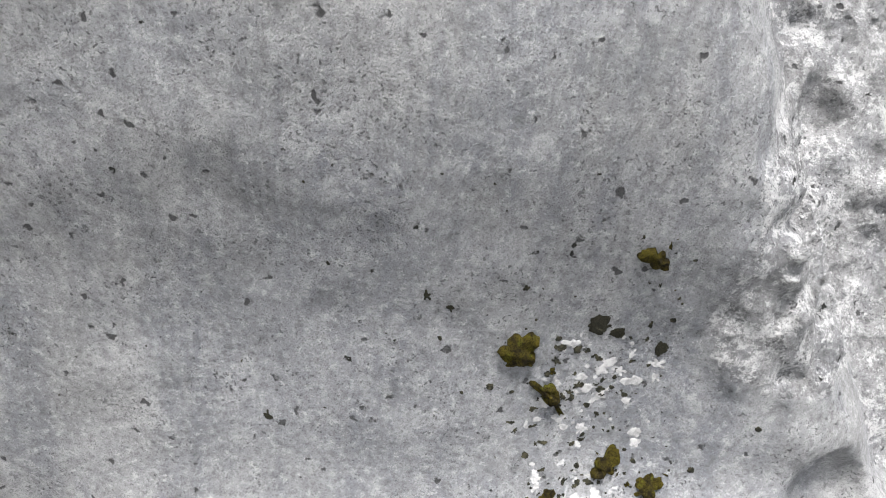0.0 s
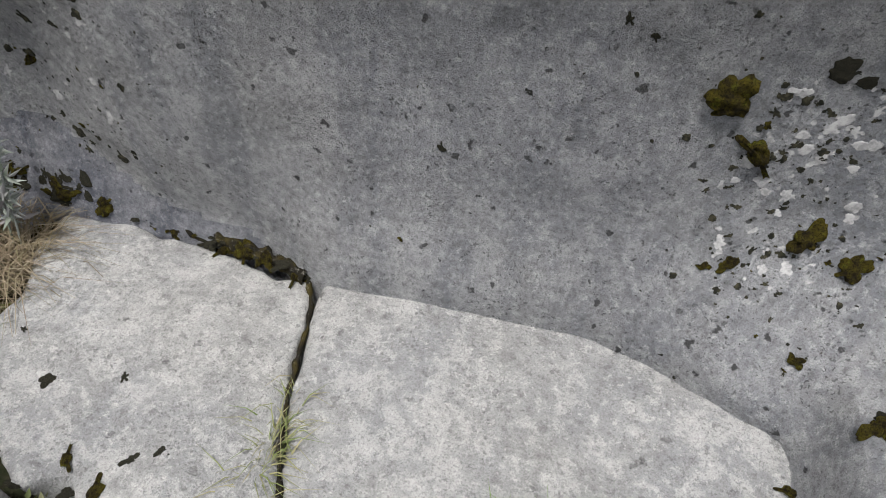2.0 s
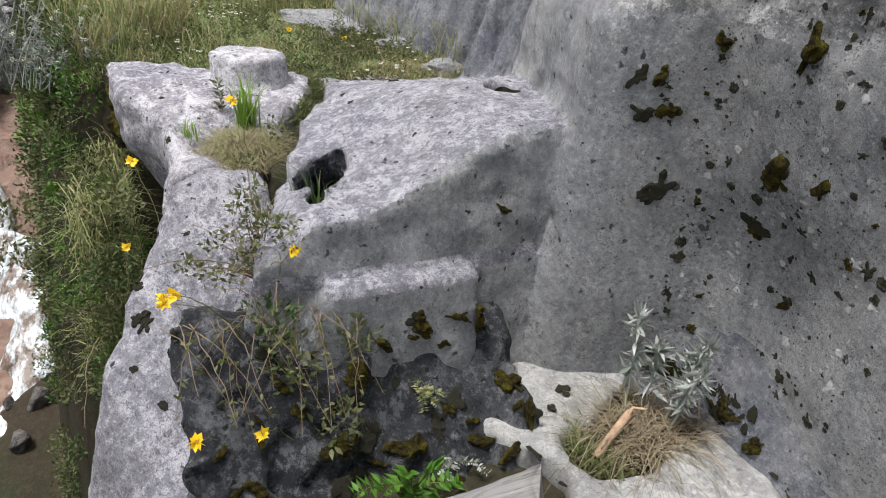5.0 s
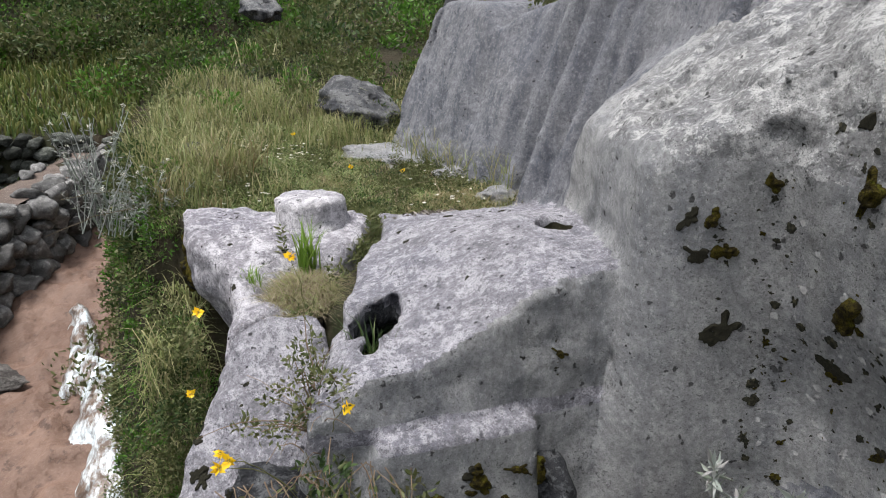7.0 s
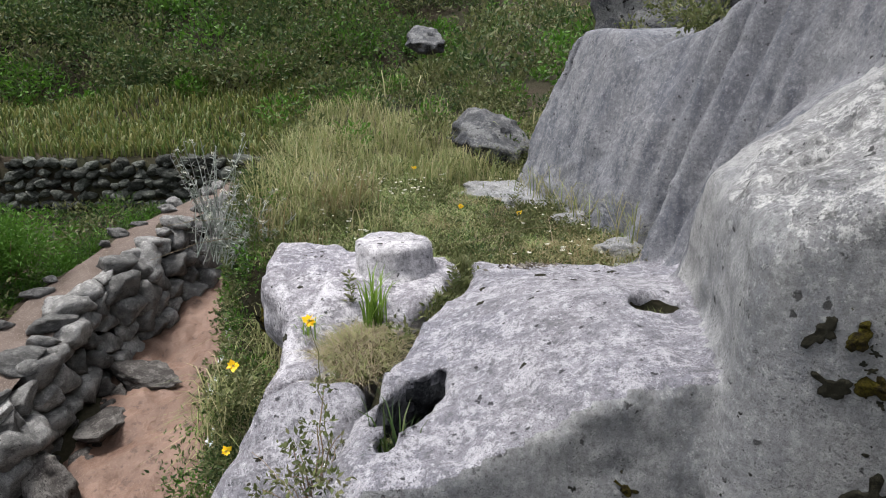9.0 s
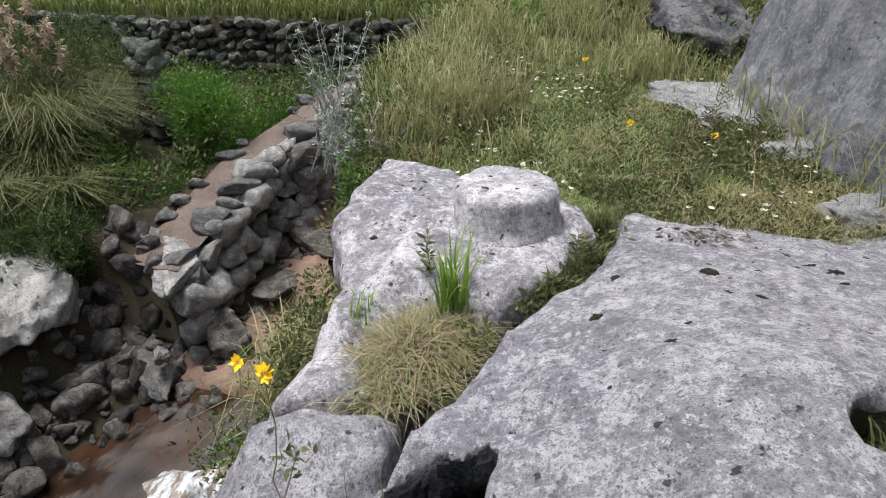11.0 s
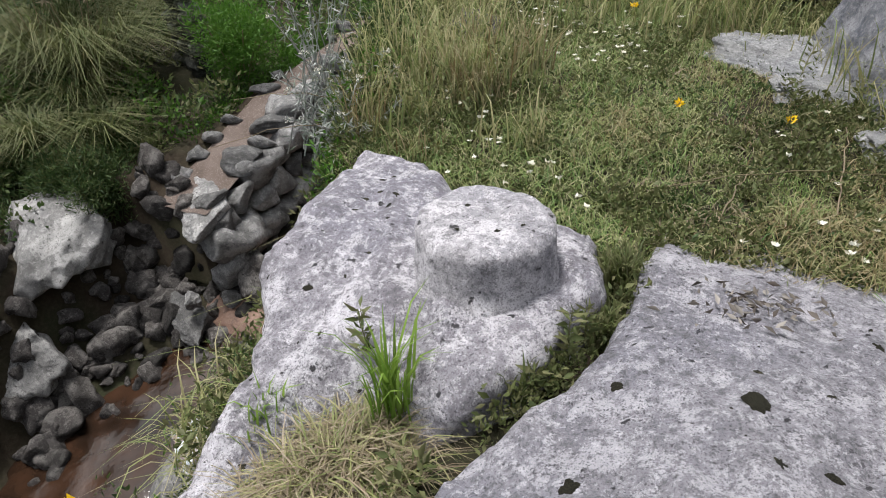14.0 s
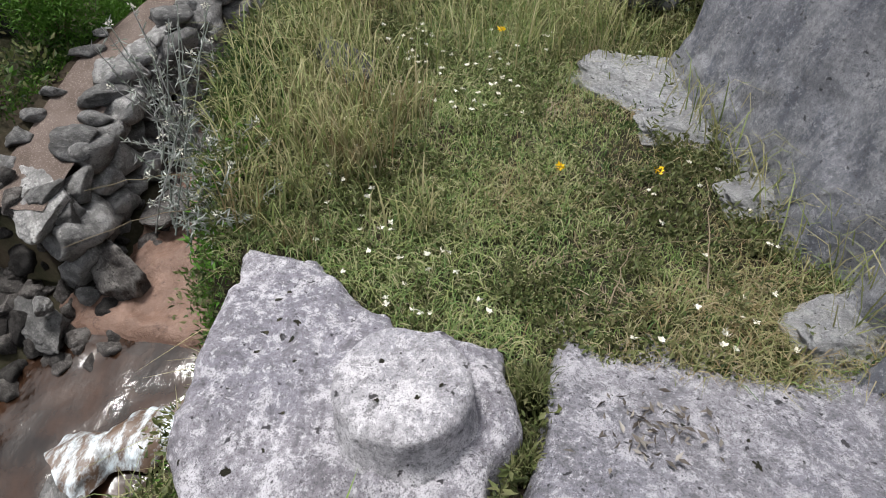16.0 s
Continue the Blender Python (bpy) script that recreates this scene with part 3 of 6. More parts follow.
# ---- loose floor slab beside the wall ----
SLAB = [(-1.03, 1.78), (-0.98, 1.5), (-0.95, 1.3), (-0.915, 1.13), (-0.86, 0.95), (-0.78, 0.75), (-0.72, 0.40), (-1.1, 0.40), (-1.30, 0.62), (-1.50, 0.72), (-1.58, 0.66), (-1.87, 0.82), (-2.22, 1.00), (-2.35, 0.98), (-2.6, 0.76), (-2.98, 0.84), (-3.25, 1.25), (-2.9, 1.70), (-2.45, 2.05), (-2.15, 1.91), (-1.80, 1.82), (-1.48, 1.80), (-1.2, 1.74)]
NICHE = [(-2.44, 1.12), (-2.30, 1.08), (-2.19, 1.17), (-2.12, 1.36), (-2.25, 1.60), (-2.30, 1.95), (-2.75, 1.75), (-2.62, 1.55), (-2.47, 1.32)]
FLOOR_SLAB = [(-1.015, 1.90), (-0.965, 1.5), (-0.935, 1.3), (-0.90, 1.13), (-0.845, 0.95), (-0.765, 0.75), (-0.70, 0.40), (-0.75, -0.3), (-0.95, -0.8), (-0.5, -1.2), (0.9, -1.1), (1.1, 0.3), (0.95, 1.2), (0.9, 1.9)]


def floor_slab(pts, hole, label, z, lo, hi):
    def field(X, Y, Z):
        edge = poly_sdf(X, Y, pts) + 0.006
        if hole:
            edge = np.maximum(edge, 0.01 - poly_sdf(X, Y, hole))
        return smax(edge, Z - z - 0.03 * sstep(-0.3, 0.6, X) * sstep(1.2, 1.6, Y), 0.05)
    a, b = solid(lo, hi, 0.024, field, lambda p: 0.018 * fbm(p, 3.5, 3) + 0.006 * fbm(p, 22, 2))
    ob = link_mesh("rock_slab", make_mesh("rock_slab", a, b), SLAB_ROCK)
    tagged(ob, label, "rock slab")
    return ob


floor_slab(SLAB, NICHE, "flat pale stone slab with a hollow, at the wall's foot", 0.205, (-3.4, 0.2, -0.8), (-0.6, 2.15, 0.4))
floor_slab(FLOOR_SLAB, None, "broad pale stone floor slab meeting the carved wall", 0.205, (-1.2, -1.4, -0.6), (1.3, 2.0, 0.4))

# ---- ground ----
def path_y(x):
    return np.interp(-x, [12, 15.3, 19, 24, 30], [-7.9, -8.0, -7.1, -5.4, -4.2])


def path_z(x):
    return np.interp(-x, [10, 12.4, 15.3, 19, 24, 30], [-3.7, -3.2, -2.5, -1.65, -1.0, 0.2])


def stream_y(x):
    return np.interp(-x, [-2, 4, 8.5, 11, 13.5, 16, 20, 26], [-8.0, -7.4, -6.6, -5.4, -4.3, -5.0, -5.4, -4.6])


def bed_z(x):
    return np.clip(-5.75 + 0.21 * (-10 - x), -6.4, -1.5)


def ground_z(x, y):
    hill = 1.0 + 0.06 * np.maximum(0, -6.2 - x) + 0.13 * np.clip(0.9 - y, 0, 1.4) * sstep(-6.3, -7.4, x) + 0.16 * np.maximum(0, -9 - x) + 0.45 * np.maximum(0, -25 - x) + 0.05 * np.maximum(0, y - 2)
    hill = hill + (0.13 - hill) * sstep(-4.25, -3.85, x) * sstep(2.6, 1.9, y) - 0.07 * sstep(-6.1, -5.8, x)
    edge = np.interp(-x, [-4, 2.6, 3.4, 4.5, 5.7, 6.5, 8.2, 11, 14, 20, 30], [-1.6, -0.6, 0.0, 0.2, 0.1, -1.0, -1.45, -1.25, 0.2, 2.5, 5.0])
    bed = bed_z(x) + 0.45 * np.clip(np.abs(y - stream_y(x)) - 1.5, 0, 1)
    right = sstep(edge - 1.2, edge, y)
    terrace = -0.3 + 0.22 * np.clip(-25 - x, 0, 8) + 0.62 * np.maximum(0, -33 - x)
    low = -2.9 + 0.04 * np.maximum(0, -12 - x) + 0.22 * np.maximum(0, -10.5 - y) * sstep(-20, -15, x)
    low = np.where(x < -25.0, terrace, low)
    py, pz = path_y(x), path_z(x)
    onpath = sstep(py - 1.3, py - 0.8, y)
    bank = np.where(x < -11.6, low * (1 - onpath) + pz * onpath, -3.6 + 0.25 * np.maximum(0, -9.5 - y))
    lim = np.where(x < -11.6, py + 0.62, -8.75)
    width = np.where(x < -11.6, 0.35, 1.0)
    leftw = sstep(lim, lim - width, y)
    z = bed + (hill - bed) * right
    z = np.maximum(z, bed + (bank - bed) * leftw)
    return np.where(x < -25.0, np.maximum(z, terrace), z)


gx = np.concatenate([np.arange(-160, -46, 6.0), np.arange(-46, -14, 0.3), np.arange(-14, 2, 0.11), np.arange(2, 62, 4.0)])
gy = np.concatenate([np.arange(-90, -26, 4.0), np.arange(-26, -10, 0.3), np.arange(-10, 4, 0.11), np.arange(4, 64, 3.0)])
GX, GY = np.meshgrid(gx, gy, indexing="ij")
GZ = ground_z(GX, GY)
gp = np.stack([GX.ravel(), GY.ravel(), GZ.ravel()], 1)
steep = np.clip((1.2 - gp[:, 2]) / 3, 0.15, 1)
gp[:, 2] += 0.10 * steep * fbm(gp, 0.9, 3) + 0.02 * fbm(gp, 5, 2) + sstep(-26, -34, gp[:, 0]) * 0.8 * fbm(gp, 0.25, 3)
ny = len(gy)
ii = (np.arange(len(gx) - 1)[:, None] * ny + np.arange(ny - 1)[None, :]).ravel()
ground = link_mesh("ground", make_mesh("ground", gp, np.stack([ii, ii + ny, ii + ny + 1, ii + 1], 1)), SOIL)
tagged(ground, "earth of the lawn, gorge and hillside", "ground", kind="structure")


def ground_at(x, y):
    """Height of the built sheet at arrays x, y."""
    i = np.clip(np.searchsorted(gx, x) - 1, 0, len(gx) - 2)
    j = np.clip(np.searchsorted(gy, y) - 1, 0, ny - 2)
    H = gp[:, 2].reshape(len(gx), ny)
    u, w = (x - gx[i]) / (gx[i + 1] - gx[i]), (y - gy[j]) / (gy[j + 1] - gy[j])
    return H[i, j] * (1 - u) * (1 - w) + H[i + 1, j] * u * (1 - w) + H[i, j + 1] * (1 - u) * w + H[i + 1, j + 1] * u * w


# trodden path and the stream, laid on the ground
def ribbon(name, xs, mid, half, zf, lift, cross, wob):
    vs, k = [], len(cross)
    for x in xs:
        for c in cross:
            y = mid(x) + c * half(x)
            vs.append((x, y, zf(x) + lift))
    p = np.array(vs, float)
    p[:, 2] += wob * fbm(p, 2.2, 3)
    a = (np.arange(len(xs) - 1)[:, None] * k + np.arange(k - 1)[None, :]).ravel()
    return make_mesh(name, p, np.stack([a, a + 1, a + k + 1, a + k], 1)[:, ::-1])


path_ob = link_mesh("path", ribbon("path", np.arange(-29, -11.5, 0.15), path_y, lambda x: 0.62, path_z, 0.06, np.linspace(-1, 1, 9), 0.03), PATH_EARTH)
tagged(path_ob, "narrow trodden path of red-brown earth on the wall", "path", kind="structure")


water = link_mesh("water", ribbon("water", np.arange(-11.6, 2.0, 0.14), stream_y, lambda x: 2.3, bed_z, 0.16, np.linspace(-1, 1, 33), 0.03), WATER)
tagged(water, "dark brown pool of the stream below the boulders", "water", kind="structure")
bed = link_mesh("stream_bed", ribbon("stream_bed", np.arange(-26, -10.4, 0.10), stream_y, lambda x: 2.3, lambda x: float(bed_z(x)) + 0.22 - 1.6 * max(0.0, x + 10.9), 0.10, np.linspace(-1, 1, 49), 0.16), BEDROCK)
tagged(bed, "smooth red-brown bedrock of the stream bed", "stream bed", kind="structure")


def cascade():
    """Rushing water as a band along a bending course, ragged at its sides."""
    course = np.array([(-17.5, -4.6), (-15.5, -4.2), (-14.3, -3.8), (-13, -3.35), (-11.6, -3.2), (-10.4, -3.5), (-9.4, -4.5), (-8.8, -5.3), (-8.35, -5.95)])
    t = np.linspace(0, len(course) - 1, 190)
    c = np.stack([np.interp(t, np.arange(len(course)), course[:, i]) for i in (0, 1)], 1)
    for _ in range(8):
        c[1:-1] = (c[:-2] + c[1:-1] * 2 + c[2:]) / 4
    d = np.gradient(c, axis=0)
    d /= np.linalg.norm(d, axis=1, keepdims=True)
    across = np.linspace(-1, 1, 23)
    half = (0.5 + 0.12 * np.sin(t * 5.1)) * np.minimum(1, 0.25 + 0.5 * t)
    p = np.zeros((len(t), 23, 3))
    p[:, :, 0] = c[:, :1] - d[:, 1:] * across[None] * half[:, None]
    p[:, :, 1] = c[:, 1:] + d[:, :1] * across[None] * half[:, None]
    p[:, :, 2] = np.clip(-5.75 + 0.21 * (-10 - p[:, :, 0]), -5.72, -1.5) + 0.30 + 0.34 * sstep(-10.6, -12.0, p[:, :, 0]) - 0.34 * np.abs(across)[None] ** 3
    p = p.reshape(-1, 3)
    p[:, 2] += 0.035 * fbm(p * [1, 2.2, 1], 2.4, 3)
    p[:, :2] += 0.10 * np.stack([fbm(p, 3, 2), fbm(p + 9, 3, 2)], 1)
    a = (np.arange(len(t) - 1)[:, None] * 23 + np.arange(22)[None]).ravel()
    return make_mesh("cascade", p, np.stack([a, a + 23, a + 24, a + 1], 1))


tagged(link_mesh("cascade", cascade(), FOAM), "white water rushing along the foot of the rock", "water", kind="structure")

# ---- plant and stone builders ----
R = np.random.RandomState(11)


class Geo:
    """Gathers triangles."""

    def __init__(self):
        self.v, self.f, self.n = [], [], 0

    def add(self, v, f):
        self.v.append(np.asarray(v, float))
        self.f.append(np.asarray(f, int) + self.n)
        self.n += len(v)

    def mesh(self, name, smooth=True):
        return make_mesh(name, np.concatenate(self.v), np.concatenate(self.f), smooth)


def blades(geo, base, height, width, lean=0.5, droop=0.5):
    """Grass blades: tapered strips of three stages that bow over."""
    n = len(base)
    a = R.rand(n) * 2 * math.pi
    d = np.stack([np.cos(a), np.sin(a), np.zeros(n)], 1)
    side = np.stack([-np.sin(a), np.cos(a), np.zeros(n)], 1)
    twist = R.rand(n)[:, None] * 1.2 - 0.6
    side = side + d * twist
    h = (height * (0.55 + 0.75 * R.rand(n)))[:, None]
    w = (width * (0.6 + 0.8 * R.rand(n)))[:, None]
    l = (lean * (0.2 + R.rand(n)))[:, None]
    up = np.array([[0, 0, 1.0]])
    p0 = base - up * 0.02
    p1 = base + up * h * 0.45 + d * h * l * 0.3
    p2 = base + up * h * 0.8 + d * h * l * 0.75
    p3 = base + up * h * (1.0 - droop * l * 0.5) + d * h * l * (1.0 + droop)
    v = np.stack([p0 - side * w / 2, p0 + side * w / 2, p1 - side * w / 2, p1 + side * w / 2, p2 - side * w * 0.3, p2 + side * w * 0.3, p3], 1).reshape(-1, 3)
    t = np.array([(0, 1, 3), (0, 3, 2), (2, 3, 5), (2, 5, 4), (4, 5, 6)])
    geo.add(v, (np.arange(n)[:, None, None] * 7 + t[None]).reshape(-1, 3))


def leaves(geo, at, out, size, aspect=0.4):
    """Pointed leaves at points, growing along out, bent at the midrib."""
    n = len(at)
    out = out / np.maximum(np.linalg.norm(out, axis=1, keepdims=True), 1e-6)
    r = R.randn(n, 3)
    side = np.cross(out, r)
    side /= np.maximum(np.linalg.norm(side, axis=1, keepdims=True), 1e-6)
    nor = np.cross(side, out)
    s = (size * (0.6 + 0.8 * R.rand(n)))[:, None]
    m = at + out * s * 0.45
    v = np.stack([at, m + side * s * aspect * 0.5 + nor * s * 0.06, at + out * s - nor * s * 0.12, m - side * s * aspect * 0.5 + nor * s * 0.06], 1).reshape(-1, 3)
    t = np.array([(0, 1, 2), (0, 2, 3)])
    geo.add(v, (np.arange(n)[:, None, None] * 4 + t[None]).reshape(-1, 3))


def tube(geo, pts, r0, r1, k=4):
    pts = np.asarray(pts, float)
    n = len(pts)
    t = np.gradient(pts, axis=0)
    t /= np.maximum(np.linalg.norm(t, axis=1, keepdims=True), 1e-6)
    ref = np.where(np.abs(t[:, 2:3]) > 0.9, np.array([[1.0, 0, 0]]), np.array([[0, 0, 1.0]]))
    a = np.cross(t, ref)
    a /= np.linalg.norm(a, axis=1, keepdims=True)
    b = np.cross(t, a)
    r = np.linspace(r0, r1, n)[:, None]
    rings = [pts + r * (a * math.cos(2 * math.pi * j / k) + b * math.sin(2 * math.pi * j / k)) for j in range(k)]
    v = np.stack(rings, 1).reshape(-1, 3)
    f = []
    for i in range(n - 1):
        for j in range(k):
            p, q = i * k + j, i * k + (j + 1) % k
            f += [(p, q, q + k), (p, q + k, p + k)]
    geo.add(v, f)


def arc(a, b, sag, n=7):
    a, b = np.asarray(a, float), np.asarray(b, float)
    t = np.linspace(0, 1, n)[:, None]
    p = a * (1 - t) + b * t
    p[:, 2] += sag * np.sin(t[:, 0] * math.pi)
    return p + R.randn(n, 3) * 0.006 * np.sin(t * math.pi)


def stone_mesh(seed, sub=2, flat=(1, 0.8, 0.7), bump=0.28, block=0.5, cuts=9):
    """A lump of broken field stone with worn facets, about 1 across."""
    bm = bmesh.new()
    bmesh.ops.create_icosphere(bm, subdivisions=sub, radius=1)
    p = np.array([v.co[:] for v in bm.verts])
    cube = p / np.abs(p).max(1, keepdims=True) * 0.8
    p = p * (1 - block) + cube * block
    rr = np.random.RandomState(seed)
    for _ in range(cuts):
        d = rr.randn(3)
        d /= np.linalg.norm(d)
        k = 0.50 + 0.25 * rr.rand()
        e = p @ d - k
        p = p - np.maximum(e, 0)[:, None] * d * 0.92
    p = p * (1 + bump * 0.3 * fbm(p + seed * 3.7, 1.4, 2)[:, None] + bump * 0.12 * fbm(p + seed, 5, 3)[:, None]) * np.array(flat) * 0.62
    faces = np.array([[v.index for v in f.verts] for f in bm.faces])
    bm.free()
    return make_mesh("stone", p, faces, True)


STONES = [stone_mesh(i + 1, 3, (1, 0.8 + 0.03 * i, 0.72 + 0.05 * (i % 4)), 0.75, 0.5, 12) for i in range(8)]
for me in STONES:
    me.materials.append(STONE)


def reclad(meshes, material):
    made = [me.copy() for me in meshes]
    for me in made:
        me.materials.clear()
        me.materials.append(material)
    return made


SHADED_WET_STONES, MOSSY_STONES = reclad(STONES, SHADED_WET_STONE), reclad(STONES, MOSSY_STONE)
BIG = [stone_mesh(40 + i, 5, (1, 0.85, 0.75), 0.6, 0.3 + 0.1 * i, 12) for i in range(4)]
for me in BIG:
    me.materials.append(STONE)


DARK_BIG, SHADED_WET_BIG = reclad(BIG, DARK_ROCK), reclad(BIG, SHADED_WET_STONE)


def stone(me, at, size, turn=(0, 0, 0), parent=None, name="stone"):
    ob = new(name, me)
    ob.matrix_world = Matrix.LocRotScale(at, Euler(turn), (size, size, size) if np.isscalar(size) else size)
    if parent:
        ob.parent = parent
    return ob


# ---- wall that carries the path ----
path_wall = tagged(new("wall_path"), "dry-stone wall of rounded grey stones carrying the path", "stone wall", kind="structure")
x = -11.8
while x > -24.5:
    zt, zb, y = float(path_z(x)), float(bed_z(x)), float(path_y(x)) + 0.66
    z = zt - 0.22
    while z > max(zb - 0.1, zt - 3.0):
        s = 0.60 + 0.45 * R.rand()
        stone(STONES[R.randint(8)], (x + R.randn() * 0.08, y + 0.10 * (zt - z) + R.randn() * 0.05, z), (s * 1.15, s, s * 0.95), tuple(R.randn(3) * 0.35), path_wall)
        z -= 0.44 + 0.16 * R.rand()
    x -= 0.66
cap = tagged(new("wall_cap"), "row of pale stones edging the trodden path", "stone edging", kind="structure")
x = -11.9
while x > -26:
    for side in (0.52, -0.68):
        s = 0.6 + 0.55 * R.rand() if side > 0 else 0.35 + 0.4 * R.rand()
        if R.rand() < (0.9 if side > 0 else 0.6):
            stone(STONES[R.randint(8)], (x, float(path_y(x)) + side + R.randn() * 0.06, float(path_z(x)) + 0.10), (s, s * 0.8, s * 0.55), (R.randn() * 0.15, R.randn() * 0.15, R.rand() * 6), cap)
    x -= 0.62

# ---- terrace wall across the gorge ----
terrace_wall = tagged(new("wall_terrace"), "old dark dry-stone terrace wall below the grass", "stone wall", kind="structure")
y = -24.0
while y < 2.0:
    z = -2.75 if y < -5 else -1.7
    while z < -0.35:
        s = 0.34 + 0.26 * R.rand()
        stone(MOSSY_STONES[R.randint(8)], (-24.85 + 0.12 * (z + 0.3) * -1 + R.randn() * 0.04, y + R.randn() * 0.08, z), (s, s * 1.2, s * 0.9), tuple(R.randn(3) * 0.3), terrace_wall)
        z += 0.34 + 0.1 * R.rand()
    y += 0.42

for k in range(9):
    for w in range(3):
        s = 0.5 + 0.3 * R.rand()
        stone(MOSSY_STONES[R.randint(8)], (-16.8 - 0.25 * w + R.randn() * 0.04, -11.2 - 0.42 * w + R.randn() * 0.05, -3.0 + 0.36 * k), (s, s * 1.1, s * 0.85), tuple(R.randn(3) * 0.3), terrace_wall)

# ---- boulders and stones in the gorge ----
for at, size, turn, k, label in [
    ((-11.95, -7.65, -3.55), (1.75, 1.4, 1.05), (0.1, 0.1, 0.5), 0, "large pale boulder at the end of the path wall"),
    ((-10.4, -10.05, -3.7), (2.7, 2.2, 2.1), (0.2, 0.5, 0.3), 1, "angular grey boulder jutting over the stream"),
    ((-8.75, -9.75, -4.75), (2.1, 1.7, 1.4), (0.3, 0.3, 1.0), 2, "tawny boulder on the stream bank"),
    ((-9.55, -8.45, -5.75), (0.85, 0.8, 0.75), (0, 0, 0.4), 3, "rounded grey boulder beside the brown pool"),
    ((-10.7, -7.55, -5.25), (1.3, 0.95, 0.75), (0.1, 0.2, 0.9), 0, "pale grey boulder in a heap of stones"),
    ((-10.75, -7.35, -4.72), (0.42, 0.36, 0.5), (0, 0, 0.2), 1, "small upright stone perched on a boulder"),
    ((-11.9, -6.75, -4.75), (1.2, 1.0, 1.6), (0.2, -0.1, 0.8), 2, "tall leaning grey boulder under the wall"),
    ((-13.6, -6.35, -4.6), (1.5, 1.1, 0.7), (0.1, 0, 0.3), 3, "flat brown boulder in the stream bed"),
    ((-15.2, -6.1, -4.3), (1.7, 1.2, 0.7), (0, 0.1, 1.3), 0, "low rust-brown boulder in the stream bed"),
    ((-7.6, -5.5, -5.9), (2.4, 0.9, 0.9), (0.1, 0.1, 0.5), 1, "layered grey rock beside the white water"),
    ((-10.2, 1.25, 1.72), (1.5, 1.1, 0.9), (0, 0.1, 0.3), 2, "dark flat-topped boulder in the tall grass"),
    ((-8.15, -0.75, 1.34), (0.62, 0.42, 0.4), (0.2, 0.1, 0.9), 3, "dark rough stone at the edge of the lawn"),
    ((-11.0, 3.7, 3.3), (2.4, 2.2, 2.3), (0.1, 0.1, 0.4), 1, "dark upright boulder behind the carved wall"),
    ((-10.6, 5.6, 3.6), (3.2, 2.6, 2.6), (0.2, 0.1, 1.4), 2, "dark broken boulder behind the carved wall"),
    ((-9.6, 7.6, 3.8), (3.4, 2.6, 2.6), (0.1, 0.2, 2.4), 3, "dark broad boulder behind the carved wall"),
    ((-25.5, 0.6, 3.9), (2.4, 1.5, 1.3), (0.1, 0.1, 0.2), 2, "dark weathered rock jutting from the hillside")]:
    tagged(stone((DARK_BIG if label.startswith("dark") else SHADED_WET_BIG if "bed" in label or "pool" in label or "under" in label else BIG)[k], at, size, turn, None, "boulder"), label, "boulder")
for _ in range(170):
    x = -7.2 - 9 * R.rand()
    side = 1 if R.rand() < 0.25 else -1
    y = float(stream_y(x)) + side * (1.2 + 1.9 * R.rand() ** 1.3)
    if side < 0 and x < -12 and y < path_y(x) + 0.9:
        continue
    s = 0.18 + 0.5 * R.rand() ** 2
    z = float(ground_at(np.array(x), np.array(y)))
    tagged(stone(SHADED_WET_STONES[R.randint(8)], (x, y, z + s * 0.12), (s, s * 0.9, s * 0.8), tuple(R.randn(3)), None, "stream_stone"), "loose grey stone in the stream bed", "stone", "stones of the stream bed")
for _ in range(120):
    x, y = -10.3 - 2.2 * R.rand(), -9.3 + 3.2 * R.rand()
    s = 0.2 + 0.55 * R.rand() ** 2
    z = float(ground_at(np.array(x), np.array(y)))
    tagged(stone(SHADED_WET_STONES[R.randint(8)], (x, y, z + s * 0.15), (s, s * 0.9, s * 0.8), tuple(R.randn(3)), None, "stream_stone"), "grey stone in the rubble heap under the path", "stone", "stones of the stream bed")
# extra dark stones strewn on the bank to stand in for shade between boulders
bank = Geo()
for _ in range(130):
    x, y = -7.6 - 4.0 * R.rand(), -10.4 + 2.2 * R.rand()
    s = 0.25 + 0.6 * R.rand() ** 2
    m = Matrix.LocRotScale((x, y, float(ground_at(np.array(x), np.array(y))) + s * 0.12), Euler(tuple(R.randn(3))), (s, s * 0.9, s * 0.8))
    me = SHADED_WET_STONES[R.randint(8)]
    bank.add([m @ vv.co for vv in me.vertices], [tuple(pp.vertices) for pp in me.polygons])
tagged(link_mesh("bank_stones", bank.mesh("bank_stones"), SHADED_WET_STONE), "stones added on the pool bank, dark as gorge shade", "stones", kind="stuff")
FLAT = stone_mesh(77, 5, (1, 0.9, 0.8), 0.5, 0.6, 6)
FLAT.materials.append(ROCK)
for at, size in [((-8.45, 1.42, 0), (1.1, 0.8, 0.24)), ((-7.3, 1.98, 0), (0.55, 0.45, 0.18)), ((-6.3, 2.1, 0), (0.5, 0.45, 0.22)), ((-7.95, 1.6, 0), (0.6, 0.5, 0.18))]:
    at = (at[0], at[1], float(ground_at(np.array(at[0]), np.array(at[1]))) + 0.03)
    tagged(stone(FLAT, at, size, (0, 0, R.rand() * 3), None, "flat_rock"), "flat bare rock lying flush in the lawn", "rock")

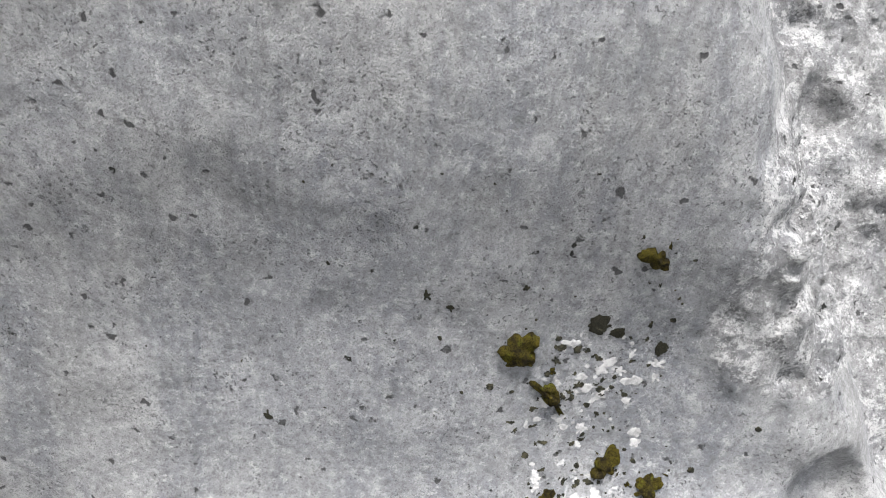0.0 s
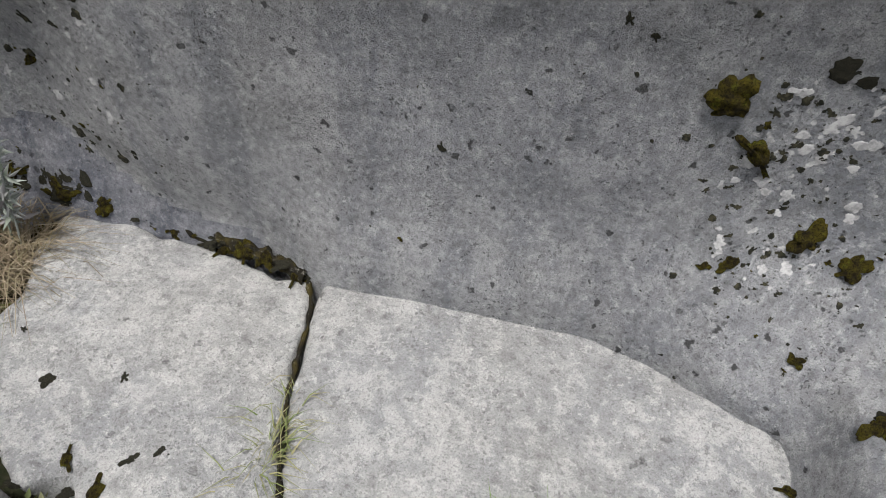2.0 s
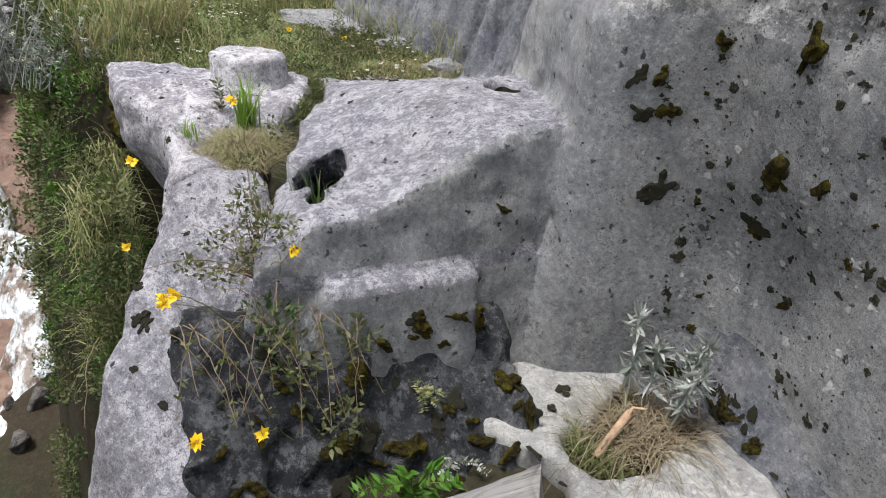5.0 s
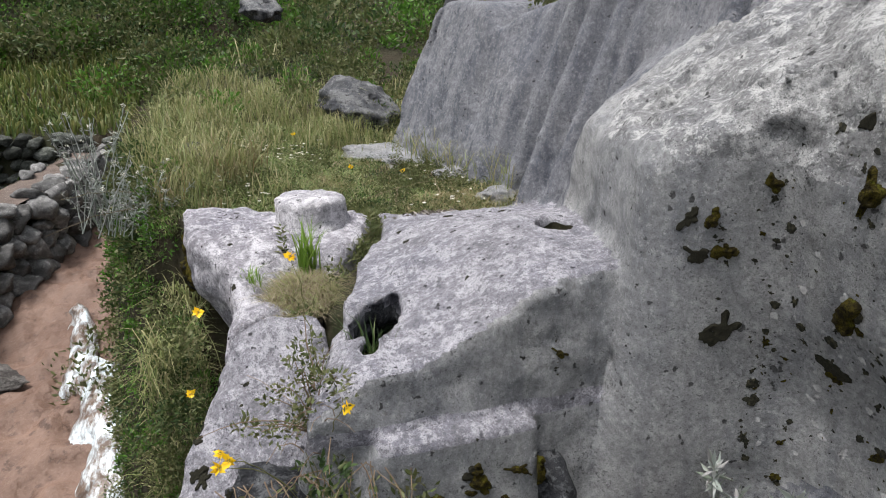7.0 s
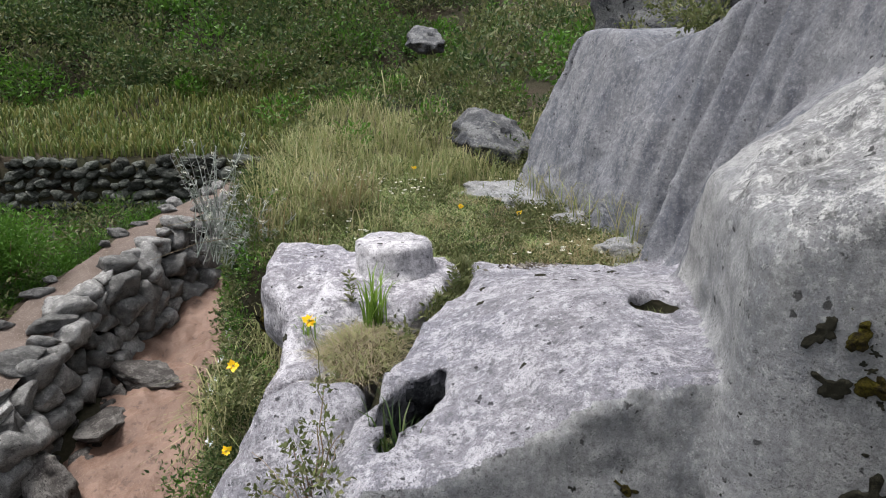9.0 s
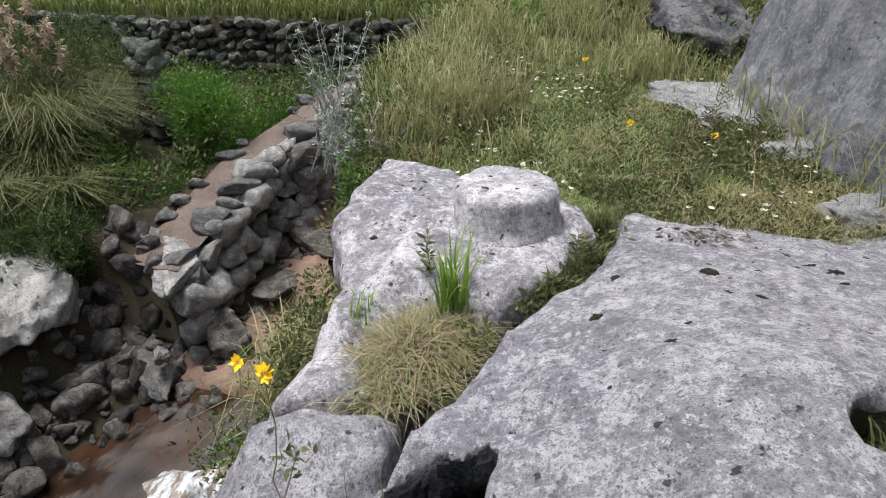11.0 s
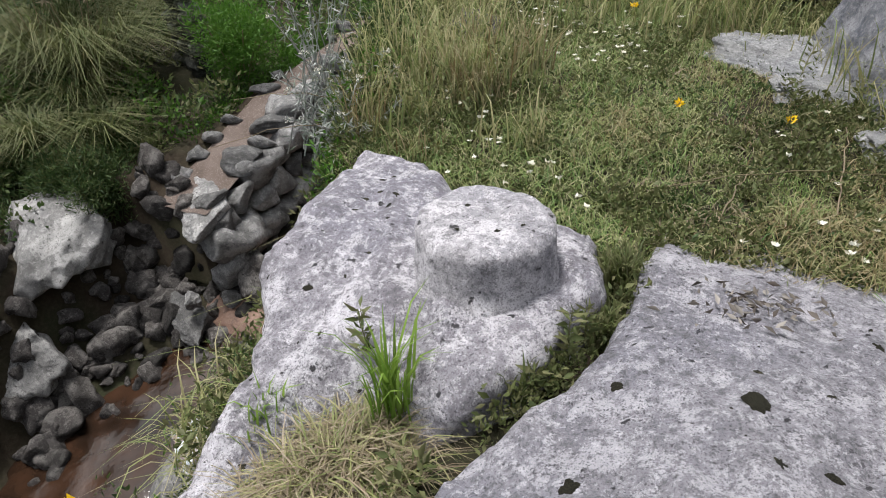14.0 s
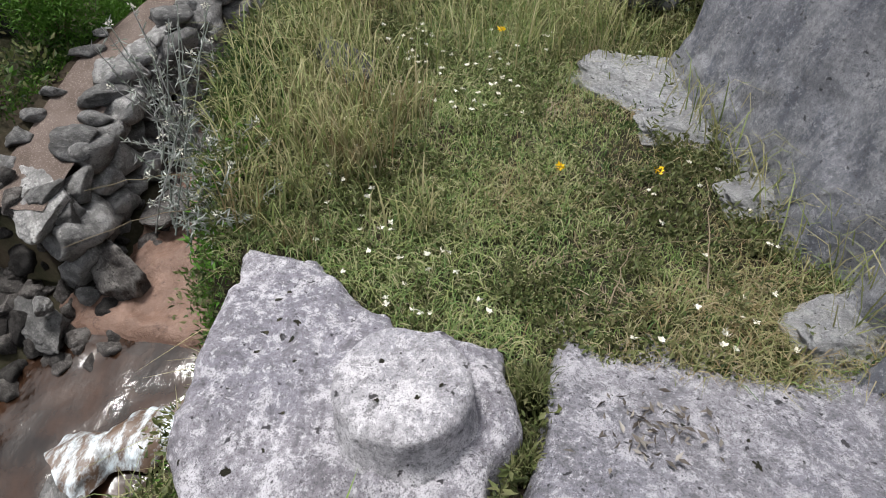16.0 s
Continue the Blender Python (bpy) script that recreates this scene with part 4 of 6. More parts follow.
# ---- hewn log ----
def log_mesh():
    prof = [(-2.11, 0.455), (-2.03, 0.475), (-1.93, 0.475), (-1.83, 0.46), (-1.745, 0.435), (-1.722, 0.38), (-1.715, 0.33), (-1.70, 0.385), (-1.64, 0.40), (-1.575, 0.345), (-1.545, 0.25), (-1.55, 0.12), (-1.65, 0.03), (-1.82, 0.0), (-2.0, 0.05), (-2.12, 0.2), (-2.135, 0.36)]
    k, ys = len(prof), np.linspace(0, 1, 60)
    vs = []
    for t in ys:
        for px, pz in prof:
            end = 0.715 + 0.28 * (-2.11 - px) + 0.05 * math.sin(px * 23) + 0.05 * (0.45 - pz)
            y = end + (-1.7 - end) * t
            vs.append((px - 0.10 * t + 0.02 * math.sin(t * 9), y, pz - 0.16 * t))
    p = np.array(vs)
    w = p.copy()
    w[:, 1] *= 0.25
    p[:, 0] += 0.010 * fbm(w, 14, 3)
    p[:, 2] += 0.012 * fbm(w + 7, 14, 3)
    fs = [(i * k + j, i * k + (j + 1) % k, (i + 1) * k + (j + 1) % k, (i + 1) * k + j) for i in range(59) for j in range(k)]
    me = bpy.data.meshes.new("log")
    me.from_pydata([tuple(q) for q in p], [], fs + [tuple(range(k))[::-1], tuple(range(59 * k, 60 * k))])
    me.polygons.foreach_set("use_smooth", [True] * (len(fs)) + [False] * 2)
    me.update()
    return me


log = link_mesh("log", log_mesh(), WOOD)
tagged(log, "weathered grey hewn log, split along its length", "log")

# ---- moss cushions and lichen on the rock ----
from mathutils.bvhtree import BVHTree
_bv = np.concatenate([ROCK_V, v2, v3])
_bf = np.concatenate([ROCK_F, f2 + len(ROCK_V), f3 + len(ROCK_V) + len(v2)])
ROCKTREE = BVHTree.FromPolygons([tuple(q) for q in _bv.tolist()], [tuple(q) for q in _bf.tolist()])


def cushion(seed, thick):
    """A low cushion grown together from round tufts, 1 across, on the plane z = 0."""
    rr = np.random.RandomState(300 + seed)
    n = 5 + seed % 5
    tufts = np.column_stack([0.25 * rr.randn(n), 0.25 * rr.randn(n), 0.12 + 0.16 * rr.rand(n)])
    tufts[0] = (0, 0, 0.29)
    seg, rings = 56, 7
    a = np.arange(seg) * 2 * math.pi / seg
    ray = np.stack([np.cos(a), np.sin(a)], 1)
    reach = np.zeros(seg)
    for x, y, r in tufts:
        b = ray @ np.array([x, y])
        disc = b * b - x * x - y * y + r * r
        reach = np.maximum(reach, np.where(disc > 0, b + np.sqrt(np.maximum(disc, 0)), 0))
    rim = np.column_stack([ray * 3.0, np.full(seg, seed * 3.1)])
    reach = 0.74 * reach * (1 + 0.13 * vnoise(rim) + 0.10 * vnoise(rim * 3 + 5))
    q = np.linspace(0, 1, rings + 1)[1:, None]
    x, y = (q * reach * ray[:, 0]).ravel(), (q * reach * ray[:, 1]).ravel()
    h = np.zeros(len(x))
    for tx, ty, r in tufts:
        h = np.maximum(h, np.sqrt(np.maximum(0, 1 - ((x - tx) ** 2 + (y - ty) ** 2) / (r * 1.15) ** 2)))
    z = thick * (0.25 + 0.85 * h) * (1 + 0.35 * vnoise(np.column_stack([x, y, np.full(len(x), seed)]) * 9))
    z = np.where(np.repeat(q[:, 0], seg) > 0.95, -0.02, z)
    vs = np.vstack([[(0, 0, thick)], np.column_stack([x, y, z])])
    fs = [(0, 1 + s, 1 + (s + 1) % seg) for s in range(seg)]
    for r in range(rings - 1):
        for s in range(seg):
            u, w = 1 + r * seg + s, 1 + r * seg + (s + 1) % seg
            fs += [(u, u + seg, w + seg), (u, w + seg, w)]
    return make_mesh("moss", vs, fs)


MOSSES = [cushion(i, 0.16) for i in range(6)]
CRUSTS = [cushion(i + 9, 0.05) for i in range(6)]
for me in MOSSES:
    me.materials.append(MOSS)
for me in CRUSTS:
    me.materials.append(LICHEN)


SPECKS, PALE_SPECKS = Geo(), Geo()


def stick(p, size, kind, squash=1.0):
    """Lays a cushion on the nearest rock face."""
    at, nor, _, _ = ROCKTREE.find_nearest(Vector(p))
    if at is None:
        return
    if kind in ("speck", "pale"):
        q = nor.to_track_quat("Z", "Y") @ Euler((0, 0, R.rand() * 6.28)).to_quaternion()
        m = Matrix.LocRotScale(at, q, (size, size * squash, size * (1 if kind == "speck" else 0.35)))
        me = CRUSTS[R.randint(6)]
        (SPECKS if kind == "speck" else PALE_SPECKS).add([m @ vv.co for vv in me.vertices], [tuple(pp.vertices) for pp in me.polygons])
        return
    q = nor.to_track_quat("Z", "Y") @ Euler((0, 0, R.rand() * 6.28)).to_quaternion()
    ob = new("moss_cushion" if kind == "moss" else "lichen_patch", (MOSSES if kind == "moss" else CRUSTS)[R.randint(6)])
    ob.matrix_world = Matrix.LocRotScale(at, q, (size, size * squash, size))
    if kind == "moss":
        tagged(ob, "olive-brown moss cushion growing on the grey rock", "moss", "moss on the rock")
    else:
        tagged(ob, "black crusty lichen patch on the grey rock", "lichen", "lichen on the rock")


for x, y, z, s in [(0.30, 1.8, 1.22, 0.17), (0.44, 1.8, 1.06, 0.18), (0.68, 1.8, 0.78, 0.16), (0.84, 1.75, 0.72, 0.13), (0.49, 1.8, 0.63, 0.09), (0.42, 1.8, 0.60, 0.05), (0.66, 1.7, 1.62, 0.12), (0.76, 1.6, 0.42, 0.08), (-0.66, 1.78, 0.48, 0.03), (-3.16, 1.01, 1.04, 0.11), (-2.96, 0.56, 0.64, 0.14), (-2.75, 1.6, 1.62, 0.15), (-2.86, 1.6, 1.76, 0.13), (-2.30, 1.8, 1.47, 0.24), (-2.24, 1.75, 1.96, 0.22), (-2.08, 1.9, 1.52, 0.13), (-1.92, 1.95, 1.30, 0.07), (-2.2, 1.9, 0.90, 0.10), (-2.38, 1.85, 1.15, 0.10), (-2.65, 1.7, 1.93, 0.12)]:
    stick((x, y, z), s * (0.95 if x > -1 else 0.78), "moss", 0.75 + 0.4 * R.rand())
    for _ in range(11):
        stick((x + R.randn() * s * 0.6, y, z + R.randn() * s * 0.6), s * (0.06 + 0.24 * R.rand() ** 2), "speck" if R.rand() < 0.8 else "moss", 0.7)
for x, y, z, s in [(-0.03, 1.8, 1.44, 0.035), (0.05, 1.8, 1.40, 0.03), (0.55, 1.8, 1.35, 0.10), (0.62, 1.8, 1.33, 0.08), (0.78, 1.8, 1.28, 0.09), (-0.53, 1.8, 0.90, 0.04), (-2.87, 1.7, 1.26, 0.15), (-2.98, 1.7, 1.22, 0.10), (-2.95, 1.6, 1.60, 0.10), (-2.97, 1.6, 1.76, 0.09), (-2.37, 1.8, 1.17, 0.14), (-2.3, 1.8, 2.2, 0.16)]:
    stick((x, y, z), s * 1.2, "lichen", 0.6 + 0.5 * R.rand())
for _ in range(270):
    stick((-2.95 + 1.4 * R.rand() ** 1.2, 1.9, 0.45 + 1.75 * R.rand()), 0.012 + 0.08 * R.rand() ** 4, "moss" if R.rand() < 0.12 else "speck", 0.7 + 0.3 * R.rand())
for _ in range(110):
    stick((0.62 + 0.16 * R.randn(), 1.7, 0.85 + 0.30 * R.randn()), 0.008 + 0.04 * R.rand() ** 3, "speck", 0.5 + 0.5 * R.rand())
for _ in range(70):
    a, r = R.rand() * 6.28, 0.24 * math.sqrt(R.rand())
    stick((0.60 + r * math.cos(a), 1.7, 0.98 + 1.5 * r * math.sin(a)), 0.02 + 0.06 * R.rand() ** 2, "pale", 0.8)
    stick((0.58 + 0.15 * R.randn(), 1.7, 0.95 + 0.26 * R.randn()), 0.010 + 0.035 * R.rand() ** 2, "speck", 0.8)
for _ in range(60):
    stick((-2.6 + 0.8 * R.rand(), 1.7, 0.7 + 1.3 * R.rand()), 0.02 + 0.06 * R.rand() ** 2, "pale", 0.8)
for _ in range(34):
    stick((-1.9 + 2.6 * R.rand(), 1.7, 0.4 + 1.7 * R.rand()), 0.012 + 0.02 * R.rand() ** 2, "speck", 0.6)
for _ in range(90):
    stick((-2.95 + 0.7 * R.rand(), -0.35 + 1.3 * R.rand(), -0.1 + 0.85 * R.rand()), 0.05 + 0.13 * R.rand(), "moss" if R.rand() < 0.65 else "lichen", 0.7)
for _ in range(30):
    stick((-6.1 + 2.0 * R.rand(), 0.6 + 0.9 * R.rand(), 1.2), 0.01 + 0.05 * R.rand() ** 3, "speck", 0.6)
for _ in range(40):
    stick((-6.3 + 2.6 * R.rand(), -0.75 + 0.5 * R.rand(), 0.6 + 0.6 * R.rand()), 0.015 + 0.06 * R.rand() ** 2, "speck", 0.6)
for _ in range(26):
    stick((-6.35 + 1.0 * R.rand(), -1.1, 0.50 + 0.40 * R.rand()), 0.10 + 0.14 * R.rand(), "moss" if R.rand() < 0.6 else "lichen", 0.8)
for x, y, z, r, q in [(-5.0, 1.1, 1.3, 0.15, 0.55), (-5.02, 0.71, 1.2, 0.07, 0.7), (-4.58, 0.66, 1.25, 0.09, 0.6), (-4.75, 1.25, 1.35, 0.08, 0.6), (-5.35, 1.55, 1.2, 0.07, 0.8), (-5.25, 1.62, 1.2, 0.09, 0.6), (-5.05, 1.6, 1.25, 0.06, 0.8), (-5.5, 1.5, 1.15, 0.06, 0.8), (-4.3, 0.9, 1.35, 0.05, 0.8), (-3.6, 0.75, 1.3, 0.05, 0.7), (-5.0, -0.1, 1.1, 0.06, 0.8), (-5.9, -0.4, 1.15, 0.05, 0.7), (-5.2, -0.45, 1.1, 0.07, 0.6)]:
    stick((x, y, z), r, "lichen", q)
for x, y, r in [(-5.63, 0.24, 0.075), (-5.45, 0.22, 0.035), (-5.60, 0.06, 0.04), (-5.42, 0.08, 0.03), (-5.52, 0.30, 0.03)]:
    ob = new("lichen_patch", CRUSTS[R.randint(6)])
    ob.matrix_world = Matrix.LocRotScale((x, y, 1.366), Euler((0, 0, R.rand() * 6)), (r, r * 0.7, r * 0.5))
    tagged(ob, "small black lichen blot on the white carved seat", "lichen")
for _ in range(16):
    stick((-4.5 + 1.5 * R.rand(), -0.7 + 0.2 * R.rand(), 0.2 + 0.6 * R.rand()), 0.05 + 0.10 * R.rand() ** 2, "lichen", 0.7)
# black growth in the angle where wall, shelf and slab meet
for _ in range(44):
    x = -3.0 + 1.0 * R.rand()
    stick((x, 2.0, 0.24 + 0.12 * R.rand() ** 2), 0.05 + 0.10 * R.rand(), "moss" if R.rand() < 0.4 else "lichen", 0.7)
for k in range(26):
    x = 0.90 + 0.5 * R.rand()
    stick((x, 1.30 + 0.2 * (x - 0.9) + 0.02 * R.randn(), 0.53 + 0.02 * R.randn()), 0.08 + 0.10 * R.rand(), 'moss' if k % 2 else 'lichen', 0.9)
# dark growth along the joint between slab and wall
t = 0.0
while t < 1:
    x, y = -2.3 + 1.26 * t, float(np.interp(-2.3 + 1.26 * t, [-2.3, -1.8, -1.48, -1.2, -1.04], [1.98, 1.88, 1.85, 1.78, 1.71]))
    s = (0.08 + 0.10 * R.rand()) * (1.15 - 0.5 * t)
    ob = new("moss_cushion", (MOSSES if R.rand() < 0.3 else CRUSTS)[R.randint(6)])
    ob.matrix_world = Matrix.LocRotScale((x, y - 0.012 + 0.02 * R.randn(), 0.205 + 0.012 * R.randn()), Euler((0.5 + 0.3 * R.randn(), 0.3 * R.randn(), R.rand() * 6)), (s * 1.1, s * 0.9, s * 1.3))
    tagged(ob, "dark moss filling the joint at the wall's foot", "moss", "moss on the rock")
    t += 0.022
strip = Geo()
for line, r in (([(-3.22, 1.30), (-3.05, 1.52), (-2.9, 1.72), (-2.66, 1.92), (-2.45, 2.03), (-2.3, 1.98), (-2.05, 1.92), (-1.8, 1.88), (-1.48, 1.84), (-1.2, 1.78), (-1.05, 1.72)], 0.042), ([(-1.05, 1.72), (-1.0, 1.62), (-0.975, 1.5), (-0.945, 1.3), (-0.91, 1.13), (-0.85, 0.95), (-0.77, 0.75)], 0.011)):
    line = np.array(line)
    t = np.linspace(0, len(line) - 1, 160)
    p = np.column_stack([np.interp(t, np.arange(len(line)), line[:, 0]), np.interp(t, np.arange(len(line)), line[:, 1]), np.full(160, 0.21 if r > 0.02 else 0.175)])
    p[:, :2] += 0.012 * np.stack([fbm(p, 14, 2), fbm(p + 4, 14, 2)], 1)
    first = len(strip.v)
    tube(strip, p, r, r * 0.7, 10)
    q = strip.v[first]
    q += (q - np.repeat(p, 10, 0)) * 0.7 * fbm(q, 22, 3)[:, None]
tagged(link_mesh("moss_strip", strip.mesh("moss_strip"), JOINT_MOSS), "black-brown moss filling the joints round the slab", "moss")
for x, y, s, k in [(-1.35, 0.70, 0.09, 0), (-1.5, 0.78, 0.07, 0), (-1.22, 0.85, 0.12, 1), (-1.3, 0.83, 0.06, 1), (-1.75, 1.03, 0.07, 1), (-2.72, 1.28, 0.10, 1), (-2.62, 1.15, 0.06, 1), (-0.1, 0.9, 0.10, 0), (0.05, 0.93, 0.09, 0), (-0.35, 0.88, 0.06, 1), (0.78, 1.22, 0.07, 0), (-1.95, 0.95, 0.05, 0), (-1.98, 1.2, 0.03, 1), (-1.5, 1.1, 0.04, 1)]:
    ob = new("moss_cushion" if k == 0 else "lichen_patch", (MOSSES if k == 0 else CRUSTS)[R.randint(6)])
    ob.matrix_world = Matrix.LocRotScale((x, y, 0.207), Euler((0, 0, R.rand() * 6)), (s * 1.3, s, s))
    tagged(ob, "dark moss tuft on the pale slab" if k == 0 else "black lichen blot on the pale slab", "moss" if k == 0 else "lichen")


# soil and moss cup, its dark colour also serving as the hole's inner shade
a = np.linspace(0, 6.283, 25)[:-1]
bowl = Geo()
ring = lambda r, z: np.column_stack([-3.9 + r * np.cos(a), 1.40 + r * np.sin(a), z + 0.012 * np.sin(a * 5) + 0.01 * np.sin(a * 3 + 1)])
bowl.add(np.vstack([ring(0.114, np.full(24, 1.425)), ring(0.108, np.full(24, 1.25)), [[-3.9, 1.4, 1.24]]]), [t for i in range(24) for t in ((i, (i + 1) % 24, 24 + (i + 1) % 24), (i, 24 + (i + 1) % 24, 24 + i), (24 + i, 24 + (i + 1) % 24, 48))])
tagged(link_mesh("soil_patch", bowl.mesh("soil_patch"), SOIL), "dark soil and moss lining, painted as shade in the hole", "soil", kind="structure")


stuff_specks = link_mesh("lichen_specks", SPECKS.mesh("lichen_specks"), LICHEN)
tagged(link_mesh("pale_lichen", PALE_SPECKS.mesh("pale_lichen"), PALE_LICHEN), "whitish crust lichen between the moss cushions", "lichen", kind="stuff")
tagged(stuff_specks, "scattered black lichen specks on the rock", "lichen", kind="stuff")
for x, y, s in [(-1.34, 0.60, 0.10), (-1.45, 0.68, 0.13), (-1.55, 0.63, 0.10), (-1.62, 0.68, 0.12), (-1.75, 0.76, 0.09), (-1.9, 0.80, 0.10), (-2.05, 0.9, 0.12), (-2.2, 0.96, 0.1), (-1.2, 0.5, 0.12), (-2.4, 0.94, 0.12), (-1.05, 0.42, 0.1)]:
    ob = new("moss_cushion", (MOSSES if R.rand() < 0.6 else CRUSTS)[R.randint(6)])
    ob.matrix_world = Matrix.LocRotScale((x, y, 0.18), Euler((-0.5, 0.2 * R.randn(), R.rand())), (s * 0.9, s * 0.7, s * 1.0))
    tagged(ob, "dark moss along the broken edge of the slab", "moss", "moss on the rock")


# ---- grass of the lawn ----
def lawn_points(n, x0, x1, y0, y1):
    p = np.stack([x0 + (x1 - x0) * R.rand(n), y0 + (y1 - y0) * R.rand(n)], 1)
    edge = np.interp(-p[:, 0], [5, 5.7, 6.5, 8.2, 11, 14], [0.2, 0.1, -1.1, -1.55, -1.35, 0.1])
    wallfoot = 1.62 + 0.33 * (np.clip(p[:, 0], -9, -6.6) + 8.5) + 2.0 * sstep(-8.7, -9.2, p[:, 0])
    inside = poly_sdf(p[:, 0], p[:, 1], SEAT_ROCK) > 0.03
    ok = (p[:, 1] > edge) & (p[:, 1] < wallfoot + 0.1) & inside & ((p[:, 0] < -5.97) | (p[:, 1] < seam(p[:, 0]) + 0.02))
    p = p[ok]
    return np.column_stack([p, ground_at(p[:, 0], p[:, 1])])


def stuff(name, geo, material, label, category):
    ob = link_mesh(name, geo.mesh(name), material)
    return tagged(ob, label, category, kind="stuff")


def keep(p, scale, cut, seed=0):
    return p[fbm(p + seed, scale, 2) > cut]


g = Geo()
p = lawn_points(80000, -9.6, -5.7, -1.7, 2.4)
p = p[fbm(p, 1.6, 3) + 0.6 * R.randn(len(p)) > -0.35]
sere = fbm(p + 40, 1.1, 3) + 0.25 * R.randn(len(p)) > 0.12
for q, mat, label in ((p[~sere], GRASS, "short matted green lawn grass"), (p[sere], STRAW_GRASS, "short straw-coloured patches of the lawn")):
    g = Geo()
    blades(g, q, 0.04 + 0.07 * sstep(-0.6, 0.7, fbm(q, 1.4, 2)), 0.006, 1.1, 0.8)
    stuff("lawn_grass", g, mat, label, "grass")
for k in range(16):
    x, y = -6.55 - 1.3 * R.rand(), -0.95 + 0.75 * R.rand() + 0.25 * (k % 2)
    n = 35 + int(60 * R.rand())
    at = (x, y, float(ground_at(np.array(x), np.array(y))))
    g = Geo()
    blades(g, np.asarray(at) + R.randn(n, 3) * [0.07, 0.07, 0.0], 0.16 + 0.22 * R.rand(), 0.007, 0.5, 0.6)
    top = tagged(empty("grass_tuft", at), "tall upright straw-green grass tuft behind the boulder", "grass", "grass tufts of the lawn edge")
    me = g.mesh("sward")
    me.transform(Matrix.Translation(-Vector(at)))
    link_mesh("sward", me, STRAW_GRASS if k % 3 else LONG_GRASS, top)
g = Geo()
p = lawn_points(16000, -11.5, -6.2, -2.6, 2.4)
wallfoot = 1.62 + 0.33 * (np.clip(p[:, 0], -9, -6.6) + 8.5)
w = np.maximum(sstep(0.1, -0.8, p[:, 1]) * sstep(-6.3, -6.8, p[:, 0]), sstep(0.35, 0.1, wallfoot - p[:, 1]) * 0.5)
w = np.maximum(w, sstep(-8.3, -9.2, p[:, 0]))
p = p[(R.rand(len(p)) < w) & (fbm(p, 1.7, 2) > -0.35)]
blades(g, p, 0.22 + 0.24 * sstep(-0.5, 0.6, fbm(p, 1.1, 2)), 0.008, 0.6, 0.7)
stuff("tall_grass", g, LONG_GRASS, "tall yellow-green grass along the lawn edge", "grass")
g = Geo()
p = keep(lawn_points(22000, -9.4, -6.0, -1.6, 2.3), 1.6, 0.05, 4)
for _ in range(3):
    q = p + R.randn(len(p), 3) * 0.02
    leaves(g, q + np.array([0, 0, 0.03]), np.column_stack([R.randn(len(p), 2) * 0.8, 0.5 + R.rand(len(p))]), 0.035, 0.5)
stuff("lawn_herbs", g, BUSH_OLIVE, "low clover and herb leaves in the lawn", "herbs")
g = Geo()
p = lawn_points(600, -9.0, -6.05, -0.6, 2.0)
p = keep(p, 1.1, 0.0, 9)[:130]
for q in p:
    a = np.arange(5) * 1.257 + R.rand()
    at = np.repeat(q[None] + [[0, 0, 0.09 + 0.05 * R.rand()]], 5, 0)
    leaves(g, at, np.column_stack([np.cos(a), np.sin(a), np.full(5, 0.3)]), 0.020, 0.7)
stuff("white_flowers", g, WHITE_PETAL, "tiny white flowers dotted over the lawn", "flowers")
g = Geo()
p = lawn_points(1500, -9.6, -6.2, -1.5, 2.2)
for q in keep(p, 1.2, -0.2, 14)[:330]:
    hh = (0.10 + 0.16 * R.rand()) * (1.6 if q[1] < -0.2 or q[0] < -8.4 else 0.8)
    k = 16
    line = np.linspace(0, 1, k)[:, None] * np.array([[R.randn() * 0.04, R.randn() * 0.04, hh]]) + q
    a = np.arange(k) * 2.4
    leaves(g, line, np.column_stack([np.cos(a), np.sin(a), np.full(k, 0.6)]), 0.045, 0.3)
stuff("lawn_weeds", g, BUSH_OLIVE, "leafy weeds standing in the lawn", "weeds")
g = Geo()
p = lawn_points(9000, -9.2, -5.9, -1.4, 2.2)
p = keep(p, 2.5, 0.15, 21)
blades(g, p[:4200], 0.05, 0.006, 2.4, 0.2)
stuff("dry_litter", g, DRY, "dry straw and dead stalks lying in the grass", "straw")


# ---- hillside, banks and terrace ----
def clump(geo, at, r, n, size, flat=0.75, aspect=0.45):
    d = R.randn(n, 3)
    d /= np.linalg.norm(d, axis=1, keepdims=True)
    rad = r * (0.45 + 0.6 * R.rand(n)) * (1 + 0.35 * vnoise(d * 1.7 + at))
    p = np.asarray(at) + d * rad[:, None] * np.array([1, 1, flat])
    leaves(geo, p, d * 0.6 + R.randn(n, 3) * 0.6 + np.array([0, 0, 0.4]), size, aspect)


geos = {"dark": Geo(), "olive": Geo(), "bright": Geo()}


def thicket(n, x0, x1, y0, y1, r0, r1, leaf, count, mix, cond=None):
    x, y = x0 + (x1 - x0) * R.rand(n), y0 + (y1 - y0) * R.rand(n)
    z = ground_at(x, y)
    for a, b, c in zip(x, y, z):
        if cond and not cond(a, b, c):
            continue
        r = r0 + (r1 - r0) * R.rand()
        key = ("dark", "olive", "bright")[int(np.searchsorted(np.cumsum(mix), R.rand()))]
        clump(geos[key], (a, b, c + r * 0.45), r, count, leaf)


